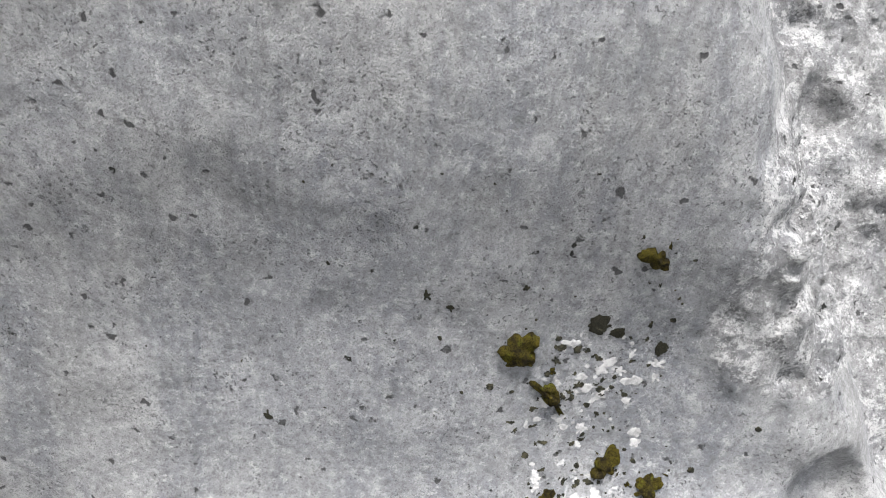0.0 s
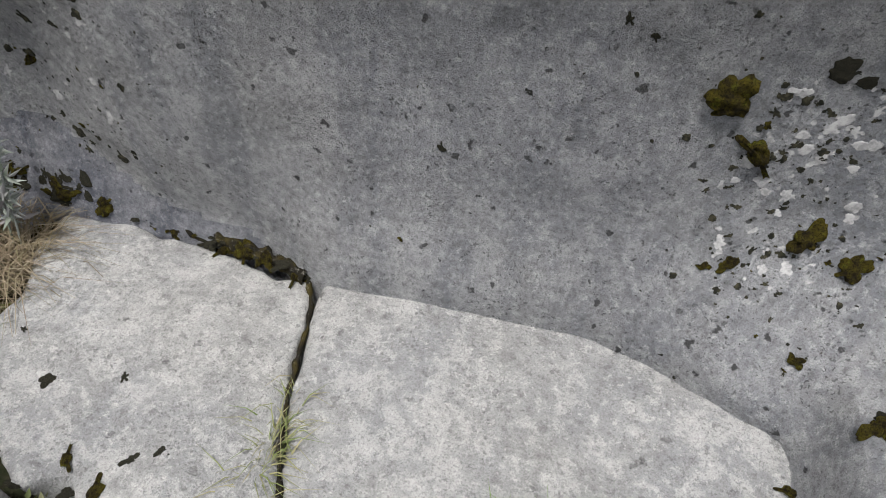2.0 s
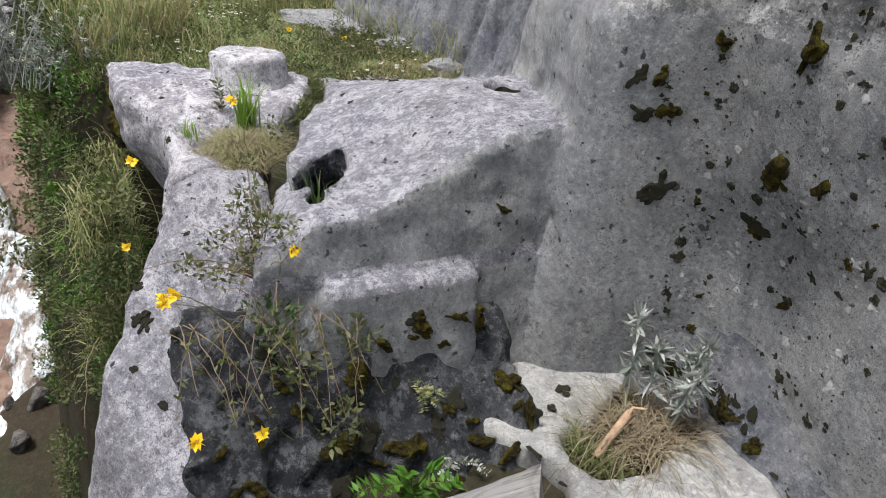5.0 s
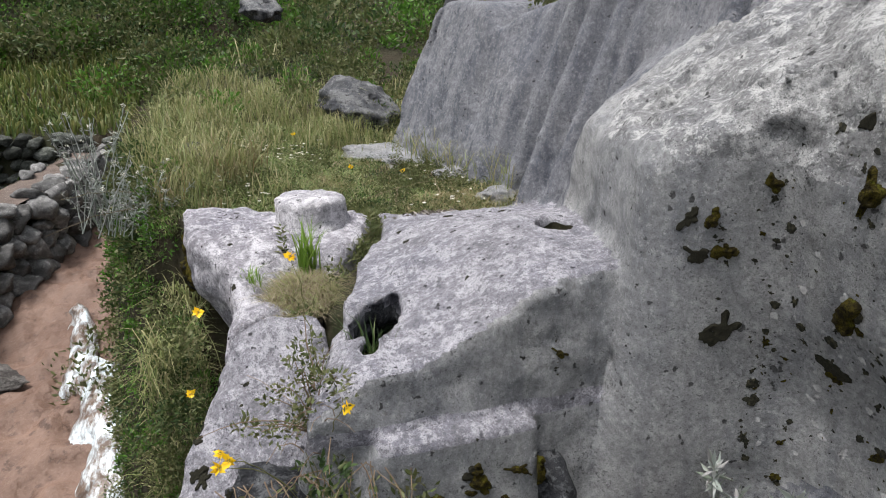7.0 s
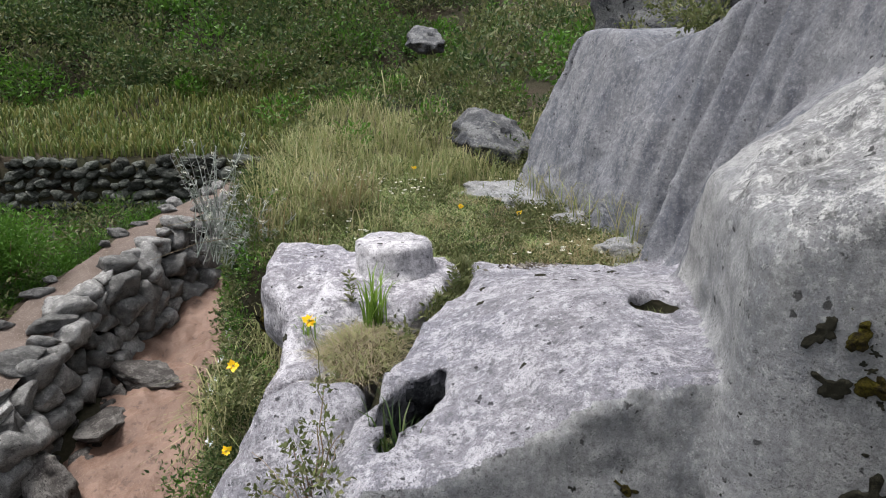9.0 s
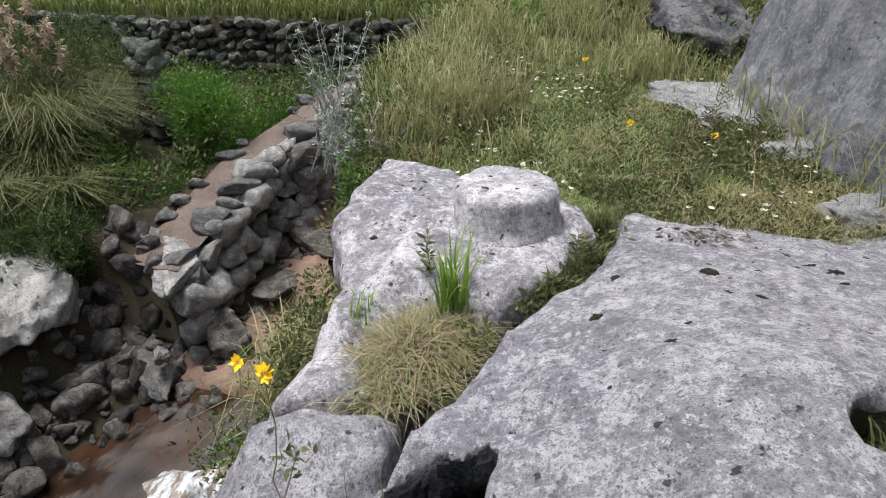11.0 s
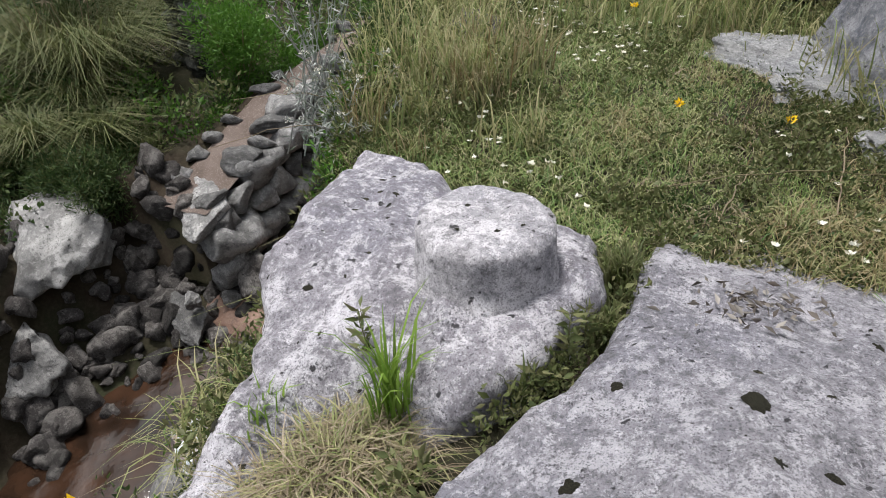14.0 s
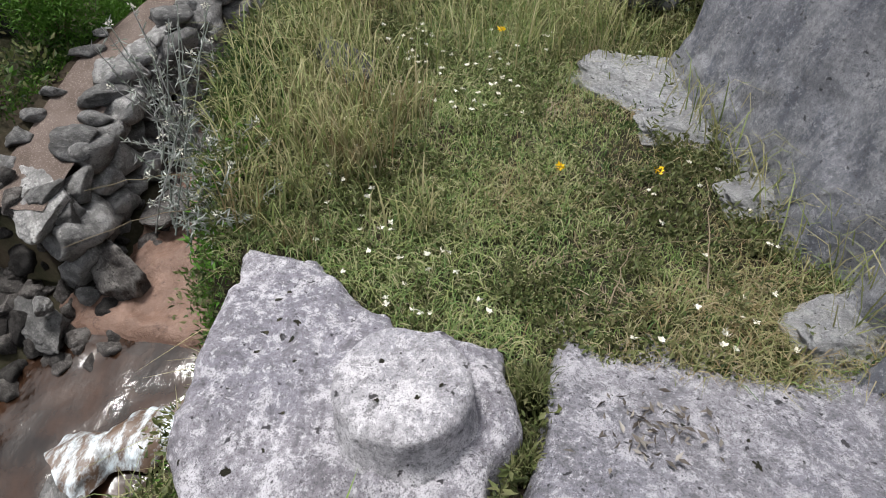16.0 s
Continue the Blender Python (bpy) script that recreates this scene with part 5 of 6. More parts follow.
# slope behind the lawn
thicket(150, -16, -9.6, -2.6, 4.5, 0.16, 0.42, 0.07, 200, (0.2, 0.65, 0.16), lambda a, b, c: b > np.interp(-a, [8, 11, 14, 20], [-1.6, -1.6, 0.0, 2.4]))
thicket(60, -9.6, -7.0, -2.2, -1.2, 0.10, 0.24, 0.05, 150, (0.2, 0.65, 0.16))
thicket(110, -25, -14, -4, 6, 0.4, 0.9, 0.14, 200, (0.4, 0.45, 0.16))
thicket(230, -46, -27, -5, 16, 0.7, 1.9, 0.20, 360, (0.45, 0.35, 0.20))
# slope above the terrace
thicket(430, -52, -32.5, -36, -3, 0.9, 2.5, 0.24, 420, (0.55, 0.25, 0.20))
# floor and banks of the gorge
thicket(90, -24, -13.5, -24, -9.3, 0.5, 1.1, 0.16, 170, (0.5, 0.25, 0.26), lambda a, b, c: b < path_y(a) - 1.3)
thicket(46, -15, -9.5, -14, -10.0, 0.45, 0.8, 0.14, 260, (0.45, 0.4, 0.16))
thicket(50, -24.6, -23.6, -24, -6.5, 0.25, 0.55, 0.14, 90, (0.7, 0.2, 0.11))
# cliff below the boulder
thicket(70, -9.5, -6.6, -2.4, -1.2, 0.12, 0.26, 0.06, 150, (0.45, 0.45, 0.11), lambda a, b, c: -1.5 < c < 0.9)
for a, b, c in [(-4.9, -0.82, 0.55), (-5.1, -0.92, 0.3), (-4.8, -0.85, 0.1), (-5.3, -0.98, 0.5), (-4.6, -0.85, -0.2), (-5.2, -1.0, -0.1), (-5.7, -1.02, 0.5), (-4.4, -0.85, -0.5), (-4.1, -0.8, -0.2), (-4.9, -1.0, -0.7), (-4.0, -0.85, -0.7)]:
    clump(geos["olive" if R.rand() < 0.5 else "dark"], (a, b, c), 0.17, 260, 0.04)
for _ in range(60):
    a, b = -6.2 - 1.4 * R.rand(), -1.0 - 0.5 * R.rand()
    clump(geos[("olive", "olive", "dark", "bright")[R.randint(4)]], (a, b, float(ground_at(np.array(a), np.array(b))) + 0.05), 0.10 + 0.12 * R.rand(), 170, 0.04, 1.0, 0.35)
for _ in range(46):
    a = -6.3 + 1.9 * R.rand()
    clump(geos[("olive", "olive", "dark", "bright")[R.randint(4)]], (a, -0.80 - 0.30 * R.rand() - 0.08 * (a + 5), -0.9 + 1.35 * R.rand()), 0.10 + 0.10 * R.rand(), 170, 0.035, 1.1, 0.35)
for _ in range(60):
    a, b = -6.4 - 2.4 * R.rand(), -1.25 - 0.9 * R.rand()
    clump(geos["olive" if R.rand() < 0.6 else "dark"], (a, b, float(ground_at(np.array(a), np.array(b))) + 0.1), 0.16 + 0.12 * R.rand(), 200, 0.045)
thicket(220, -50, -27, -34, 16, 0.6, 1.5, 0.24, 220, (0.62, 0.2, 0.19), lambda a, b, c: a < -33 or b > -4)
for a, b, c in [(-7.35, 2.95, 2.98), (-7.2, 3.05, 2.95), (-7.5, 3.2, 3.0), (-9.3, 3.0, 3.0), (-9.6, 3.4, 3.4), (-8.9, 3.4, 3.2)]:
    clump(geos["olive"], (a, b, c), 0.22, 200, 0.06)
for _ in range(70):
    a = -12.4 - 9 * R.rand()
    clump(geos["dark" if R.rand() < 0.5 else "bright"], (a, float(path_y(a)) - 1.05 - 0.6 * R.rand(), float(path_z(a)) - 0.35), 0.35 + 0.2 * R.rand(), 260, 0.11, 0.9, 0.3)
for _ in range(26):
    a, b = -11.2 - 1.9 * R.rand(), -9.6 - 2.2 * R.rand()
    clump(geos["olive" if R.rand() < 0.5 else "dark"], (a, b, -3.2 + 0.7 * R.rand()), 0.5, 420, 0.13, 0.9, 0.22)
R2 = np.random.RandomState(77)
for _ in range(34):
    c = (-10.9 - 1.4 * R2.rand(), -9.3 - 1.6 * R2.rand(), -3.5 + 0.8 * R2.rand())
    clump(geos["dark" if R2.rand() < 0.75 else "olive"], c, 0.42, 380, 0.12, 0.9, 0.2)
for _ in range(16):
    clump(geos["dark"], (-8.3 - 2.2 * R2.rand(), -10.6 - 1.0 * R2.rand(), -3.6 + 0.5 * R2.rand()), 0.4, 300, 0.11, 0.9, 0.2)
for _ in range(60):
    a, b = -14.5 - 3.5 * R.rand(), -12.2 - 6 * R.rand()
    clump(geos["dark" if R.rand() < 0.8 else "olive"], (a, b, -2.2 + 2.4 * R.rand()), 0.7, 380, 0.15, 1.1, 0.2)
p = lawn_points(700, -9.4, -6.0, -1.5, 2.2)
for q in keep(p, 0.9, -0.1, 31)[:170]:
    clump(geos["dark" if R.rand() < 0.5 else "olive"], (q[0], q[1], q[2] + 0.02), 0.05 + 0.07 * R.rand(), 70, 0.028, 0.6)
g = Geo()
n = 2600
p = np.column_stack([-6.4 + 1.6 * R.rand(n), -0.85 - 0.25 * R.rand(n), -0.8 + 1.35 * R.rand(n)])
p[:, 1] -= 0.08 * (p[:, 0] + 5)
p = keep(p, 2.5, -0.1, 3)
blades(g, p, 0.12 + 0.12 * R.rand(len(p)), 0.008, 1.1, 1.0)
stuff("cliff_grass", g, LONG_GRASS, "yellow-green grass hanging down the cliff", "grass")
stuff("hillside_shrubs", geos["dark"], BUSH, "dark green shrubs covering the slopes", "shrubs")
stuff("hillside_shrubs", geos["olive"], BUSH_OLIVE, "olive green scrub covering the slopes", "shrubs")
stuff("hillside_shrubs", geos["bright"], BUSH_BRIGHT, "bright green scrub among the shrubs", "shrubs")
g = Geo()
p = np.column_stack([-25 - 8.5 * R.rand(16000), -36 + 32 * R.rand(16000)])
p = np.column_stack([p, ground_at(p[:, 0], p[:, 1])])
blades(g, p, 0.55, 0.06, 0.5, 0.8)
stuff("terrace_grass", g, TERRACE_GRASS, "long yellow-green grass on the terrace", "grass")
g = Geo()
n = 14000
p = np.column_stack([-44 + 34 * R.rand(n), -5 + 14 * R.rand(n)])
p = p[(p[:, 1] > np.interp(-p[:, 0], [9, 11, 14, 20, 30], [-1.5, -1.3, 0.2, 2.5, 5.0])) & (p[:, 0] < -9.2)]
p = np.column_stack([p, ground_at(p[:, 0], p[:, 1])])
p = keep(p, 0.8, -0.1)
blades(g, p, 0.18 + 0.3 * sstep(-0.5, 0.5, fbm(p, 0.7, 2)), 0.016, 0.6, 0.7)
stuff("slope_grass", g, LONG_GRASS, "wild grass on the slope behind the lawn", "grass")


# ---- single plants ----
def plant(name, label, category, parts, at=(0, 0, 0), group=""):
    top = tagged(empty(name, at), label, category, group)
    for pn, geo, mat in parts:
        if geo.n:
            me = geo.mesh(pn)
            me.transform(Matrix.Translation(-Vector(at)))
            ob = link_mesh(pn, me, mat, top)
            if pn == "inflorescence":
                tagged(ob, kind="stuff")
    return top


# bright round shrub by the far wall
g, s = Geo(), Geo()
base = np.array([-16.4, -9.7, -2.95])
for _ in range(16):
    q = base + R.randn(3) * [0.4, 0.5, 0.45] + [0, 0, 1.2]
    tube(s, arc(base, q, 0.1), 0.03, 0.01)
    clump(g, q, 0.6, 500, 0.12, 1.2, 0.3)
plant("shrub", "rounded bright green shrub below the terrace wall", "shrub", [("foliage", g, BUSH_BRIGHT), ("stalk", s, DRY_STEM)], tuple(base))


def tussock(at, n, h, w, mat, label, plumes=0):
    g, s, pl = Geo(), Geo(), Geo()
    p = np.asarray(at) + R.randn(n, 3) * [0.16, 0.16, 0.0]
    blades(g, p, h, w, 0.9, 0.9)
    for _ in range(plumes):
        a = R.rand() * 6.28
        tip = np.asarray(at) + [math.cos(a) * 0.5, math.sin(a) * 0.5, h * (1.2 + 0.5 * R.rand())]
        tube(s, arc(at, tip, 0.05), 0.012, 0.006)
        q = np.repeat(tip[None], 90, 0) + np.linspace(-0.1, 0.5, 90)[:, None] * np.array([[math.cos(a) * 0.35, math.sin(a) * 0.35, 0.75]])
        leaves(pl, q, R.randn(90, 3) + [math.cos(a), math.sin(a), -0.5], 0.16, 0.18)
    plant("grass_tussock" if not plumes else "pampas_grass", label, "grass", [("sward", g, mat), ("stalk", s, DRY_STEM), ("plume", pl, PLUME)], tuple(at))


for x, y in [(-15.0, -13.6), (-15.4, -12.6), (-14.0, -13.2), (-16.2, -14.6), (-14.2, -12.2)]:
    tussock((x, y, float(ground_at(np.array(x), np.array(y)))), 520, 1.75, 0.03, BUSH_OLIVE, "pampas grass with drooping beige plumes", 6)
for x, y in [(-12.6, -10.6), (-11.8, -11.4), (-13.4, -11.8)]:
    tussock((x, y, float(ground_at(np.array(x), np.array(y)))), 500, 0.9, 0.03, BUSH_OLIVE, "long arching green grass on the bank")

# dry tuft in the cleft of the boulder
g = Geo()
n = 4200
a, r = R.rand(n) * 6.28, np.sqrt(R.rand(n))
p = np.column_stack([-4.60 + 0.38 * r * np.cos(a) - 0.14 * r * np.sin(a), -0.03 + 0.24 * r * np.sin(a), np.full(n, 0.90) + 0.10 * (1 - r)])
blades(g, p[:2300], 0.05 + 0.05 * R.rand(2300), 0.0045, 1.9, 0.7)
f = Geo()
blades(f, p[2300:] - [0, 0, 0.01], 0.05 + 0.06 * R.rand(n - 2300), 0.0055, 1.5, 0.6)
plant("grass_tuft", "dry straw-coloured grass tuft in a cleft of the boulder", "grass", [("straw", g, DRY), ("sward", f, LONG_GRASS)], (-4.62, -0.04, 0.9))
# the cavity's grass wears the darkest leaf colour, as part of the painted shade
for at, n, h, label in [((-4.86, 0.05, 1.0), 70, 0.30, "fresh green grass blades beside the dry tuft"), ((-4.68, -0.33, 0.95), 60, 0.15, "small fresh grass tuft on the boulder edge"), ((-5.0, 0.42, 1.0), 16, 0.16, "thin yellow-green grass in the seam"), ((-5.75, 0.66, 1.0), 220, 0.15, "green grass growing in the seam of the rocks"), ((-5.45, 0.64, 0.98), 160, 0.12, "green grass growing in the seam of the rocks"), ((-3.9, 1.42, 1.26), 130, 0.13, "grass growing inside the round hole"), ((-3.5, 0.2, 0.80), 60, 0.32, "dark grass hanging out of the cavity")]:
    g = Geo()
    blades(g, np.asarray(at) + R.randn(n, 3) * [0.035, 0.03, 0.0], h, 0.009, 0.45, 0.4)
    plant("grass_tuft", label, "grass", [("sward", g, BUSH if "cavity" in label else BUSH_OLIVE if "seam" in label or "hole" in label else FRESH)], at)


def herb(at, h, leaf, mat, label, n=26, lean=(0, 0)):
    g, s = Geo(), Geo()
    tip = np.asarray(at, float) + [lean[0], lean[1], h]
    line = arc(at, tip, 0.0, 9)
    tube(s, line, 0.004, 0.0015)
    k = np.linspace(0.15, 1, n)
    q = np.stack([np.interp(k, np.linspace(0, 1, 9), line[:, i]) for i in range(3)], 1)
    a = np.arange(n) * 2.4
    leaves(g, q, np.column_stack([np.cos(a), np.sin(a), np.full(n, 0.5)]), leaf, 0.32)
    return plant("herb", label, "herb", [("foliage", g, mat), ("stem", s, STEM)], tuple(at))


for at, h in [((-4.98, -0.10, 1.05), 0.24), ((-5.2, 0.55, 1.05), 0.22), ((-5.32, 0.58, 1.04), 0.17), ((-5.05, 0.47, 1.02), 0.10)]:
    herb(at, h, 0.055, BUSH_OLIVE, "upright leafy herb in the seam of the rocks")
for x, y in [(-5.55, 0.67), (-5.68, 0.70), (-5.85, 0.66), (-5.15, 0.5), (-4.95, 0.40), (-4.6, 0.22)]:
    g = Geo()
    clump(g, (x, y, 1.06), 0.09, 60, 0.04, 0.8)
    plant("herb", "low green herb in the seam of the rocks", "herb", [("foliage", g, BUSH_OLIVE)], (x, y, 1.02))

g = Geo()
for k in range(34):
    x = -4.75 - 1.2 * R.rand()
    clump(g, (x, float(seam(x)) - 0.05 + 0.03 * R.randn(), 1.03 + 0.02 * R.rand()), 0.05 + 0.04 * R.rand(), 46, 0.026, 0.7)
stuff("seam_herbs", g, BUSH_OLIVE, "low herbs filling the seam of the rocks", "herbs")
for x, y in [(-1.32, 0.52), (-1.5, 0.58), (-1.22, 0.44), (-1.4, 0.42)]:
    g = Geo()
    clump(g, (x, y, 0.14), 0.085, 90, 0.035, 0.8)
    plant("herb", "small leafy herb beside the log and slab", "herb", [("foliage", g, BUSH_OLIVE)], (x, y, 0.1))

# silver woolly shrub on the lawn edge
def silver_bush(at, n, spread, h, label):
    g, s, fl = Geo(), Geo(), Geo()
    at = np.asarray(at, float)
    for _ in range(n):
        a = R.rand() * 6.28
        tip = at + [math.cos(a) * spread * R.rand(), math.sin(a) * spread * R.rand(), h * (0.35 + 0.7 * R.rand())]
        line = arc(at + R.randn(3) * [0.12, 0.12, 0], tip, 0.04, 9)
        tube(s, line, 0.006, 0.003)
        k = R.rand(26) ** 0.7
        q = np.stack([np.interp(k, np.linspace(0, 1, 9), line[:, i]) for i in range(3)], 1)
        leaves(g, q, R.randn(26, 3) + [0, 0, 0.3], 0.055, 0.15)
        if R.rand() < 0.5:
            clump(fl, tip, 0.018, 14, 0.016)
    return plant("silver_shrub", label, "shrub", [("stalk", s, SILVER), ("foliage", g, SILVER), ("inflorescence", fl, WHITE_PETAL)], tuple(at))


silver_bush((-7.1, -1.3, 0.95), 30, 0.45, 0.5, "silvery woolly shrub on the lawn edge")
silver_bush((-7.55, -1.75, 0.75), 24, 0.5, 1.25, "tall thin silver shrub with pale flower heads")
silver_bush((-6.75, -1.15, 0.85), 22, 0.42, 0.45, "silvery shrub spreading beside the boulder")
silver_bush((-6.8, -1.32, 0.85), 14, 0.34, 0.7, "tall silver stalks with pale flower heads over the gorge")

# plants in the hollow of the floor slab
g, s = Geo(), Geo()
for at, tip in [((-2.5, 1.5, 0.2), (-2.55, 1.5, 0.72)), ((-2.44, 1.56, 0.2), (-2.47, 1.58, 0.62)), ((-2.36, 1.62, 0.2), (-2.28, 1.68, 0.70)), ((-2.34, 1.6, 0.2), (-2.36, 1.72, 0.62)), ((-2.3, 1.6, 0.2), (-2.22, 1.62, 0.60))]:
    line = arc(at, tip, 0.02, 9)
    tube(s, line, 0.006, 0.004)
    k = 0.30 + 0.70 * R.rand(80)
    q = np.stack([np.interp(k, np.linspace(0, 1, 9), line[:, i]) for i in range(3)], 1)
    leaves(g, q, R.randn(80, 3) + [0, 0, 0.5], 0.08, 0.24)
plant("silver_herb", "silver-leaved herb sprigs in the slab's hollow", "herb", [("stalk", s, SILVER), ("foliage", g, SILVER)], (-2.4, 1.55, 0.1))
g = Geo()
blades(g, np.array([-2.32, 1.50, 0.14]) + R.randn(700, 3) * [0.085, 0.11, 0.02], 0.14, 0.005, 1.8, 1.0)
plant("grass_tuft", "dry matted grass in the slab's hollow", "grass", [("straw", g, DRY)], (-2.32, 1.5, 0.1))
g = Geo()
blades(g, np.array([-2.30, 1.18, 0.12]) + R.randn(420, 3) * [0.075, 0.045, 0.01], 0.10, 0.006, 1.0, 0.5)
plant("grass_tuft", "short grey-green grass in the slab's hollow", "grass", [("sward", g, BUSH_OLIVE)], (-2.3, 1.18, 0.1))
for x, y, s in [(-2.42, 1.32, 0.16), (-2.24, 1.32, 0.13), (-2.5, 1.62, 0.2), (-2.2, 1.28, 0.1), (-2.35, 1.2, 0.16), (-2.3, 1.75, 0.16), (-2.6, 1.66, 0.14)]:
    ob = new("moss_cushion", MOSSES[R.randint(6)])
    ob.matrix_world = Matrix.LocRotScale((x, y, 0.12), Euler((0, 0, R.rand() * 6)), (s * 1.4, s * 1.2, s * 1.6))
    tagged(ob, "brown-green moss in the slab's hollow", "moss")
hollow = Geo()
a = np.linspace(0, 6.283, 25)[:-1]
hv = np.column_stack([-2.40 + 0.34 * np.cos(a) , 1.5 + 0.5 * np.sin(a), np.full(24, 0.06)])
hollow.add(np.vstack([hv, [[-2.4, 1.5, 0.13]]]), [(i, (i + 1) % 24, 24) for i in range(24)])
tagged(link_mesh("soil_patch", hollow.mesh("soil_patch"), SOIL), "dark soil filling the slab's hollow", "soil", kind="structure")
g = Geo()
tube(g, [(-2.42, 1.46, 0.25), (-2.38, 1.40, 0.27), (-2.34, 1.31, 0.24), (-2.30, 1.22, 0.2), (-2.28, 1.17, 0.19)], 0.022, 0.018, 8)
tube(g, [(-2.38, 1.40, 0.26), (-2.40, 1.45, 0.30), (-2.36, 1.50, 0.31)], 0.012, 0.006, 6)
BARK = Mat("orange-brown dead wood", 0.85, 0.2)
BARK.colour(BARK.mix(BARK.ramp(BARK.noise(30, 4), (0.35, 0.0), (0.65, 1.0)), (0.26, 0.17, 0.105), (0.38, 0.27, 0.18)))
BARK.bump(BARK.noise(60, 4), 0.5, 0.006)
tagged(link_mesh("dead_branch", g.mesh("dead_branch"), BARK.m), "short orange-brown broken branch lying in the hollow", "branch")
g = Geo()
blades(g, np.column_stack([-0.90 + R.randn(160) * 0.02, 0.98 + R.randn(160) * 0.10, np.full(160, 0.12)]), 0.12, 0.005, 0.9, 0.6)
plant("grass_tuft", "pale grass tuft in the crack between the slabs", "grass", [("sward", g, LONG_GRASS)], (-0.9, 0.98, 0.12))
g = Geo()
blades(g, np.column_stack([-0.02 + R.randn(60) * 0.05, 0.90 + R.randn(60) * 0.02, np.full(60, 0.19)]), 0.08, 0.006, 0.9, 0.6)
plant("grass_tuft", "small green grass tuft on the slab", "grass", [("sward", g, FRESH)], (-0.02, 0.9, 0.19))

# ferns and herbs on the wet face behind the log
def fern(at, out, n, size, mat, label):
    g, s = Geo(), Geo()
    at = np.asarray(at, float)
    for _ in range(n):
        d = np.asarray(out) + R.randn(3) * 0.45
        d /= np.linalg.norm(d)
        tip = at + d * size * (0.6 + 0.6 * R.rand()) - [0, 0, 0.25 * size]
        line = arc(at, tip, size * 0.25, 9)
        tube(s, line, 0.003, 0.001)
        k = np.repeat(np.linspace(0.15, 1, 14), 2)
        q = np.stack([np.interp(k, np.linspace(0, 1, 9), line[:, i]) for i in range(3)], 1)
        sd = np.cross(d, [0, 0, 1])
        sgn = np.tile([1, -1], 14)[:, None]
        leaves(g, q, sgn * sd + d * 0.35, size * 0.22, 0.4)
    return plant("fern", label, "fern", [("frond", g, mat), ("stalk", s, STEM)], tuple(at))


fern((-2.40, 0.36, 0.10), (0.7, -0.1, 0.3), 9, 0.27, BUSH_BRIGHT, "bright yellow-green fern behind the log")
fern((-2.38, 0.20, 0.08), (0.7, -0.1, 0.3), 9, 0.26, LONG_GRASS, "yellow-green fern behind the log")
fern((-2.78, 0.52, 0.32), (0.8, 0, 0.3), 6, 0.11, LONG_GRASS, "small yellowish fern on the wet rock face")
fern((-2.55, 0.62, 0.08), (0.7, 0.1, 0.6), 3, 0.14, SILVER, "pale grey-green fern beside the log's end")
for at, n, mat, r in [((-2.72, 0.12, 0.30), 170, BUSH_OLIVE, 0.13), ((-2.9, 0.25, 0.62), 110, BUSH_OLIVE, 0.10), ((-2.85, -0.05, 0.6), 120, BUSH_OLIVE, 0.13), ((-2.95, -0.12, 0.75), 90, BUSH, 0.11), ((-1.72, 0.28, 0.30), 90, BUSH_BRIGHT, 0.10), ((-1.40, 0.48, 0.14), 160, BUSH_OLIVE, 0.12), ((-1.62, 0.05, 0.30), 60, BUSH_BRIGHT, 0.08)]:
    g, s = Geo(), Geo()
    clump(g, at, r, n, 0.04, 1.0, 0.45)
    for _ in range(5):
        tube(s, arc(np.asarray(at) - [0, 0, r], np.asarray(at) + R.randn(3) * r * 0.6, 0.02), 0.003, 0.0015)
    plant("herb", "small leafy green herb growing by the mossy rock", "herb", [("foliage", g, mat), ("stalk", s, STEM)], at)
# bushy growth in the cleft between boulder and shelf
g, s = Geo(), Geo()
for _ in range(26):
    q = np.array([-3.35, -0.08, 0.95]) + R.randn(3) * [0.16, 0.13, 0.13]
    tube(s, arc((-3.3, -0.08, 0.7), q, 0.05), 0.004, 0.002)
    clump(g, q, 0.06, 34, 0.03)
for _ in range(40):
    a0 = np.array([-3.25, -0.05, 0.75]) + R.randn(3) * 0.06
    tube(s, arc(a0, a0 + R.randn(3) * [0.22, 0.2, 0.2] + [0.1, 0, 0.05], 0.08), 0.003, 0.0015)
plant("shrub", "straggly small-leaved shrub in the cleft of the rock", "shrub", [("foliage", g, BUSH_OLIVE), ("stalk", s, DRY_STEM)], (-3.3, -0.08, 0.7))
# trailing twigs over the wet face
g, s = Geo(), Geo()
for _ in range(22):
    a0 = np.array([-3.0, -0.05 + 0.25 * R.randn(), 0.75])
    b0 = a0 + [0.25 + 0.2 * R.rand(), 0.2 * R.randn(), -0.45 * R.rand()]
    line = arc(a0, b0, 0.08, 9)
    tube(s, line, 0.003, 0.0012)
    q = line[R.randint(2, 9, 12)]
    leaves(g, q, R.randn(12, 3), 0.03, 0.45)
plant("trailing_plant", "trailing twigs with small leaves over the wet rock", "shrub", [("foliage", g, BUSH_OLIVE), ("stalk", s, DRY_STEM)], (-3.0, -0.05, 0.7))


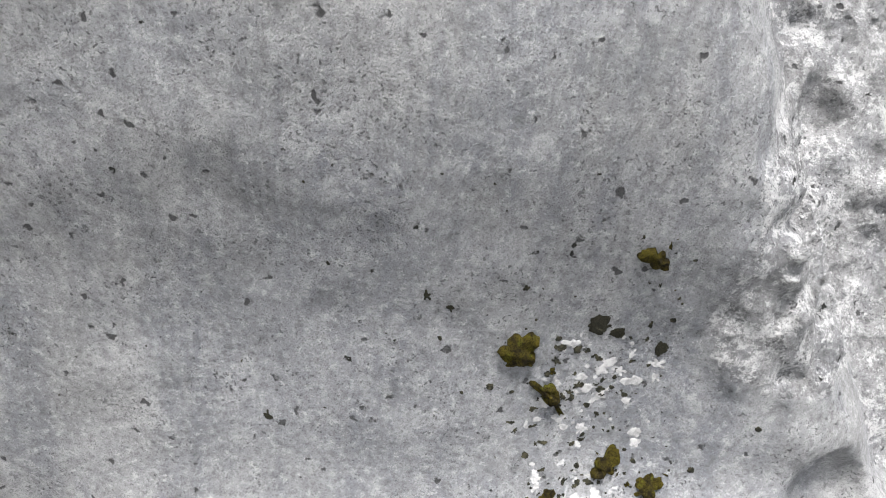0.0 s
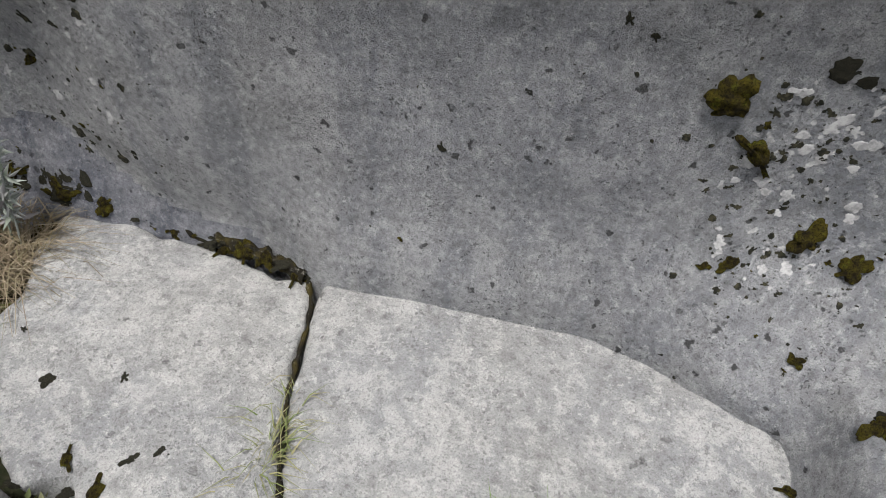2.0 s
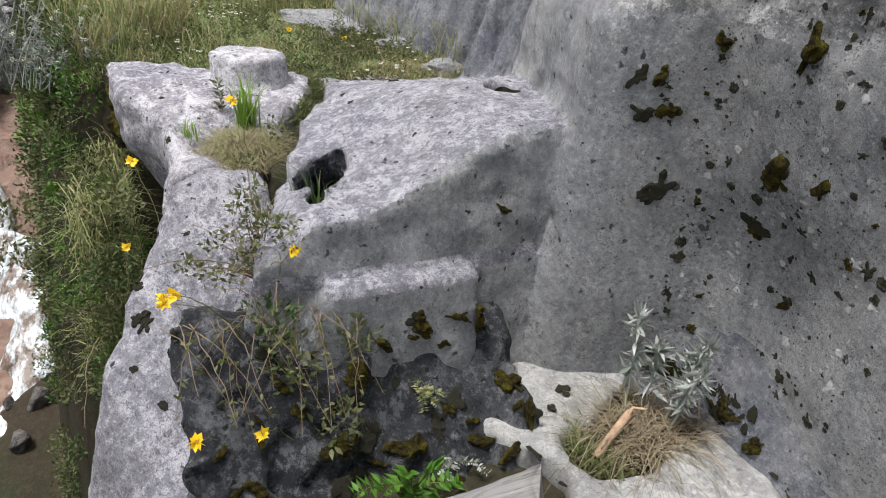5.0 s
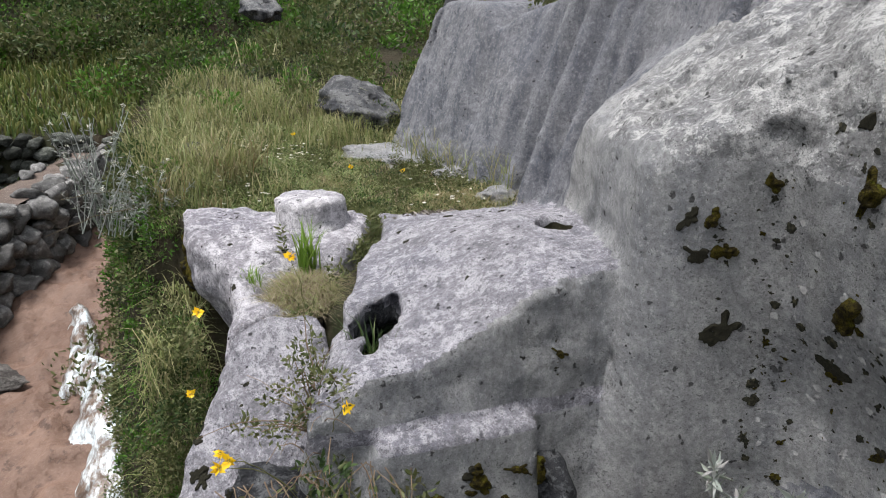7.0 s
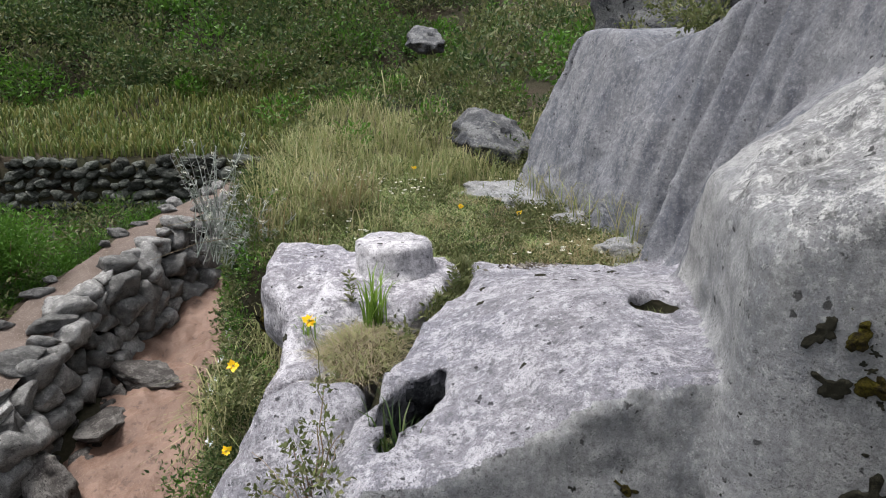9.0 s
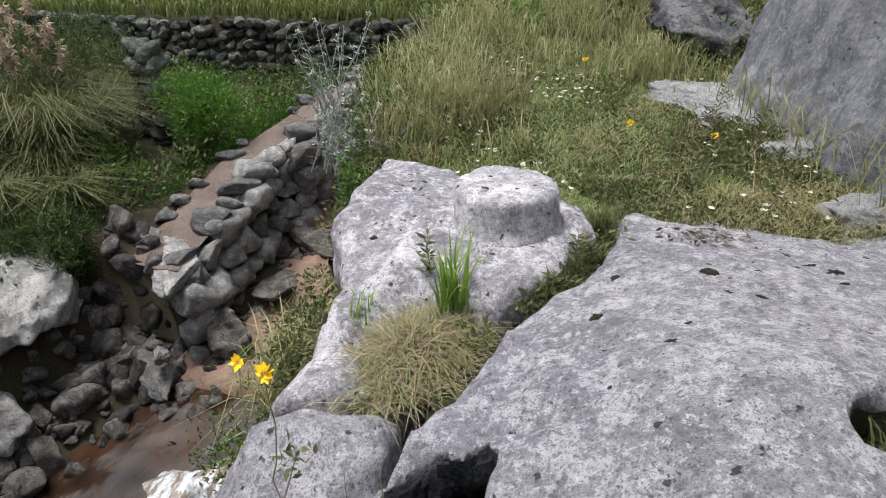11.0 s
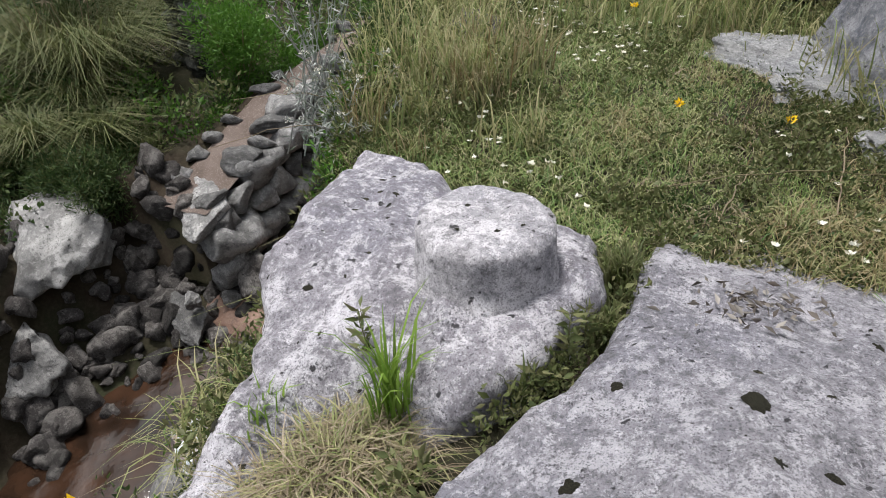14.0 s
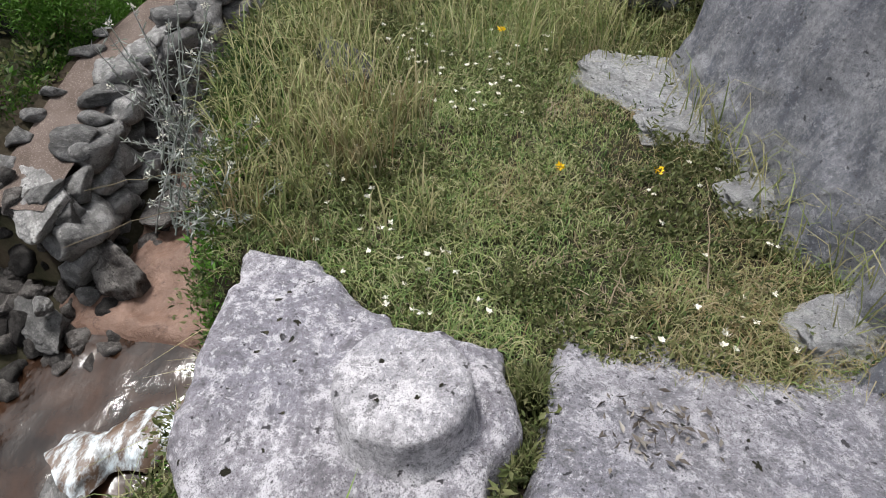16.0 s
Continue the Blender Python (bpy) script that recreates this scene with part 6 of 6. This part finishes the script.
# yellow flowers on thin stalks
def yellow_flower(head, root, face):
    g, s, c = Geo(), Geo(), Geo()
    head = np.asarray(head, float)
    tube(s, arc(root, head, 0.06, 11), 0.0025, 0.0018)
    face = np.asarray(face, float)
    face /= np.linalg.norm(face)
    u = np.cross(face, [0.3, 0.2, 1.0])
    u /= np.linalg.norm(u)
    w = np.cross(face, u)
    a = np.arange(9) * 0.698
    d = np.cos(a)[:, None] * u + np.sin(a)[:, None] * w + face * 0.25
    leaves(g, np.repeat(head[None], 9, 0), d, 0.030, 0.75)
    clump(c, head + face * 0.006, 0.007, 26, 0.007)
    plant("yellow_flower", "yellow daisy-like flower on a thin leaning stalk", "flower", [("corolla", g, YELLOW), ("stalk", s, STEM), ("flower_centre", c, LONG_GRASS)], tuple(root), "yellow flowers")


for h, r in [((-3.66, -0.13, 1.49), (-3.5, -0.05, 0.95)), ((-4.2, -0.62, 1.05), (-4.0, -0.5, 0.6)), ((-4.3, -0.73, 0.5), (-4.1, -0.75, 0.1)), ((-3.0, 0.01, 1.03), (-3.1, -0.08, 0.72)), ((-3.3, -0.52, 0.72), (-3.3, -0.35, 0.45)), ((-2.85, -0.46, 0.98), (-3.0, -0.2, 0.6)), ((-2.9, -0.5, 0.92), (-3.05, -0.2, 0.6)), ((-2.62, -0.21, 0.43), (-2.75, -0.05, 0.2)), ((-2.6, -0.45, 0.48), (-2.75, -0.3, 0.2)), ((-7.44, 1.35, 1.15), (-7.5, 1.3, 1.08)), ((-7.2, 0.75, 1.27), (-6.75, 0.55, 1.05)), ((-8.7, 0.3, 1.45), (-8.7, 0.32, 1.2))]:
    yellow_flower(h, r, (0.75, 0.1 * R.randn(), 0.6))
# long dry stalks lying across the lawn
g = Geo()
for a, b in [((-6.6, 0.75, 1.05), (-6.9, 1.9, 1.12)), ((-6.3, 1.0, 1.04), (-6.75, 1.15, 1.12)), ((-6.9, -0.9, 1.1), (-6.4, -1.9, 1.0)), ((-7.0, -1.0, 1.15), (-6.6, -1.8, 1.25)), ((-6.5, 1.5, 1.08), (-7.4, 1.62, 1.15))]:
    tube(g, arc(a, b, 0.06, 13), 0.004, 0.002)
stuff("dry_stalks", g, DRY, "long dry stalks lying over the grass", "stalk")
# dead leaves where the shelf meets the lawn
g = Geo()
n = 90
p = np.column_stack([-5.62 + R.randn(n) * 0.09, 1.16 + R.randn(n) * 0.12, np.full(n, 0)])
p[:, 2] = shelf_top(p[:, 0], p[:, 1]) + 0.02
leaves(g, p, np.column_stack([R.randn(n, 2), 0.3 * R.rand(n)]), 0.045, 0.35)
stuff("dead_leaves", g, DEAD_LEAF, "heap of dry dead leaves on the rock shelf", "foliage")
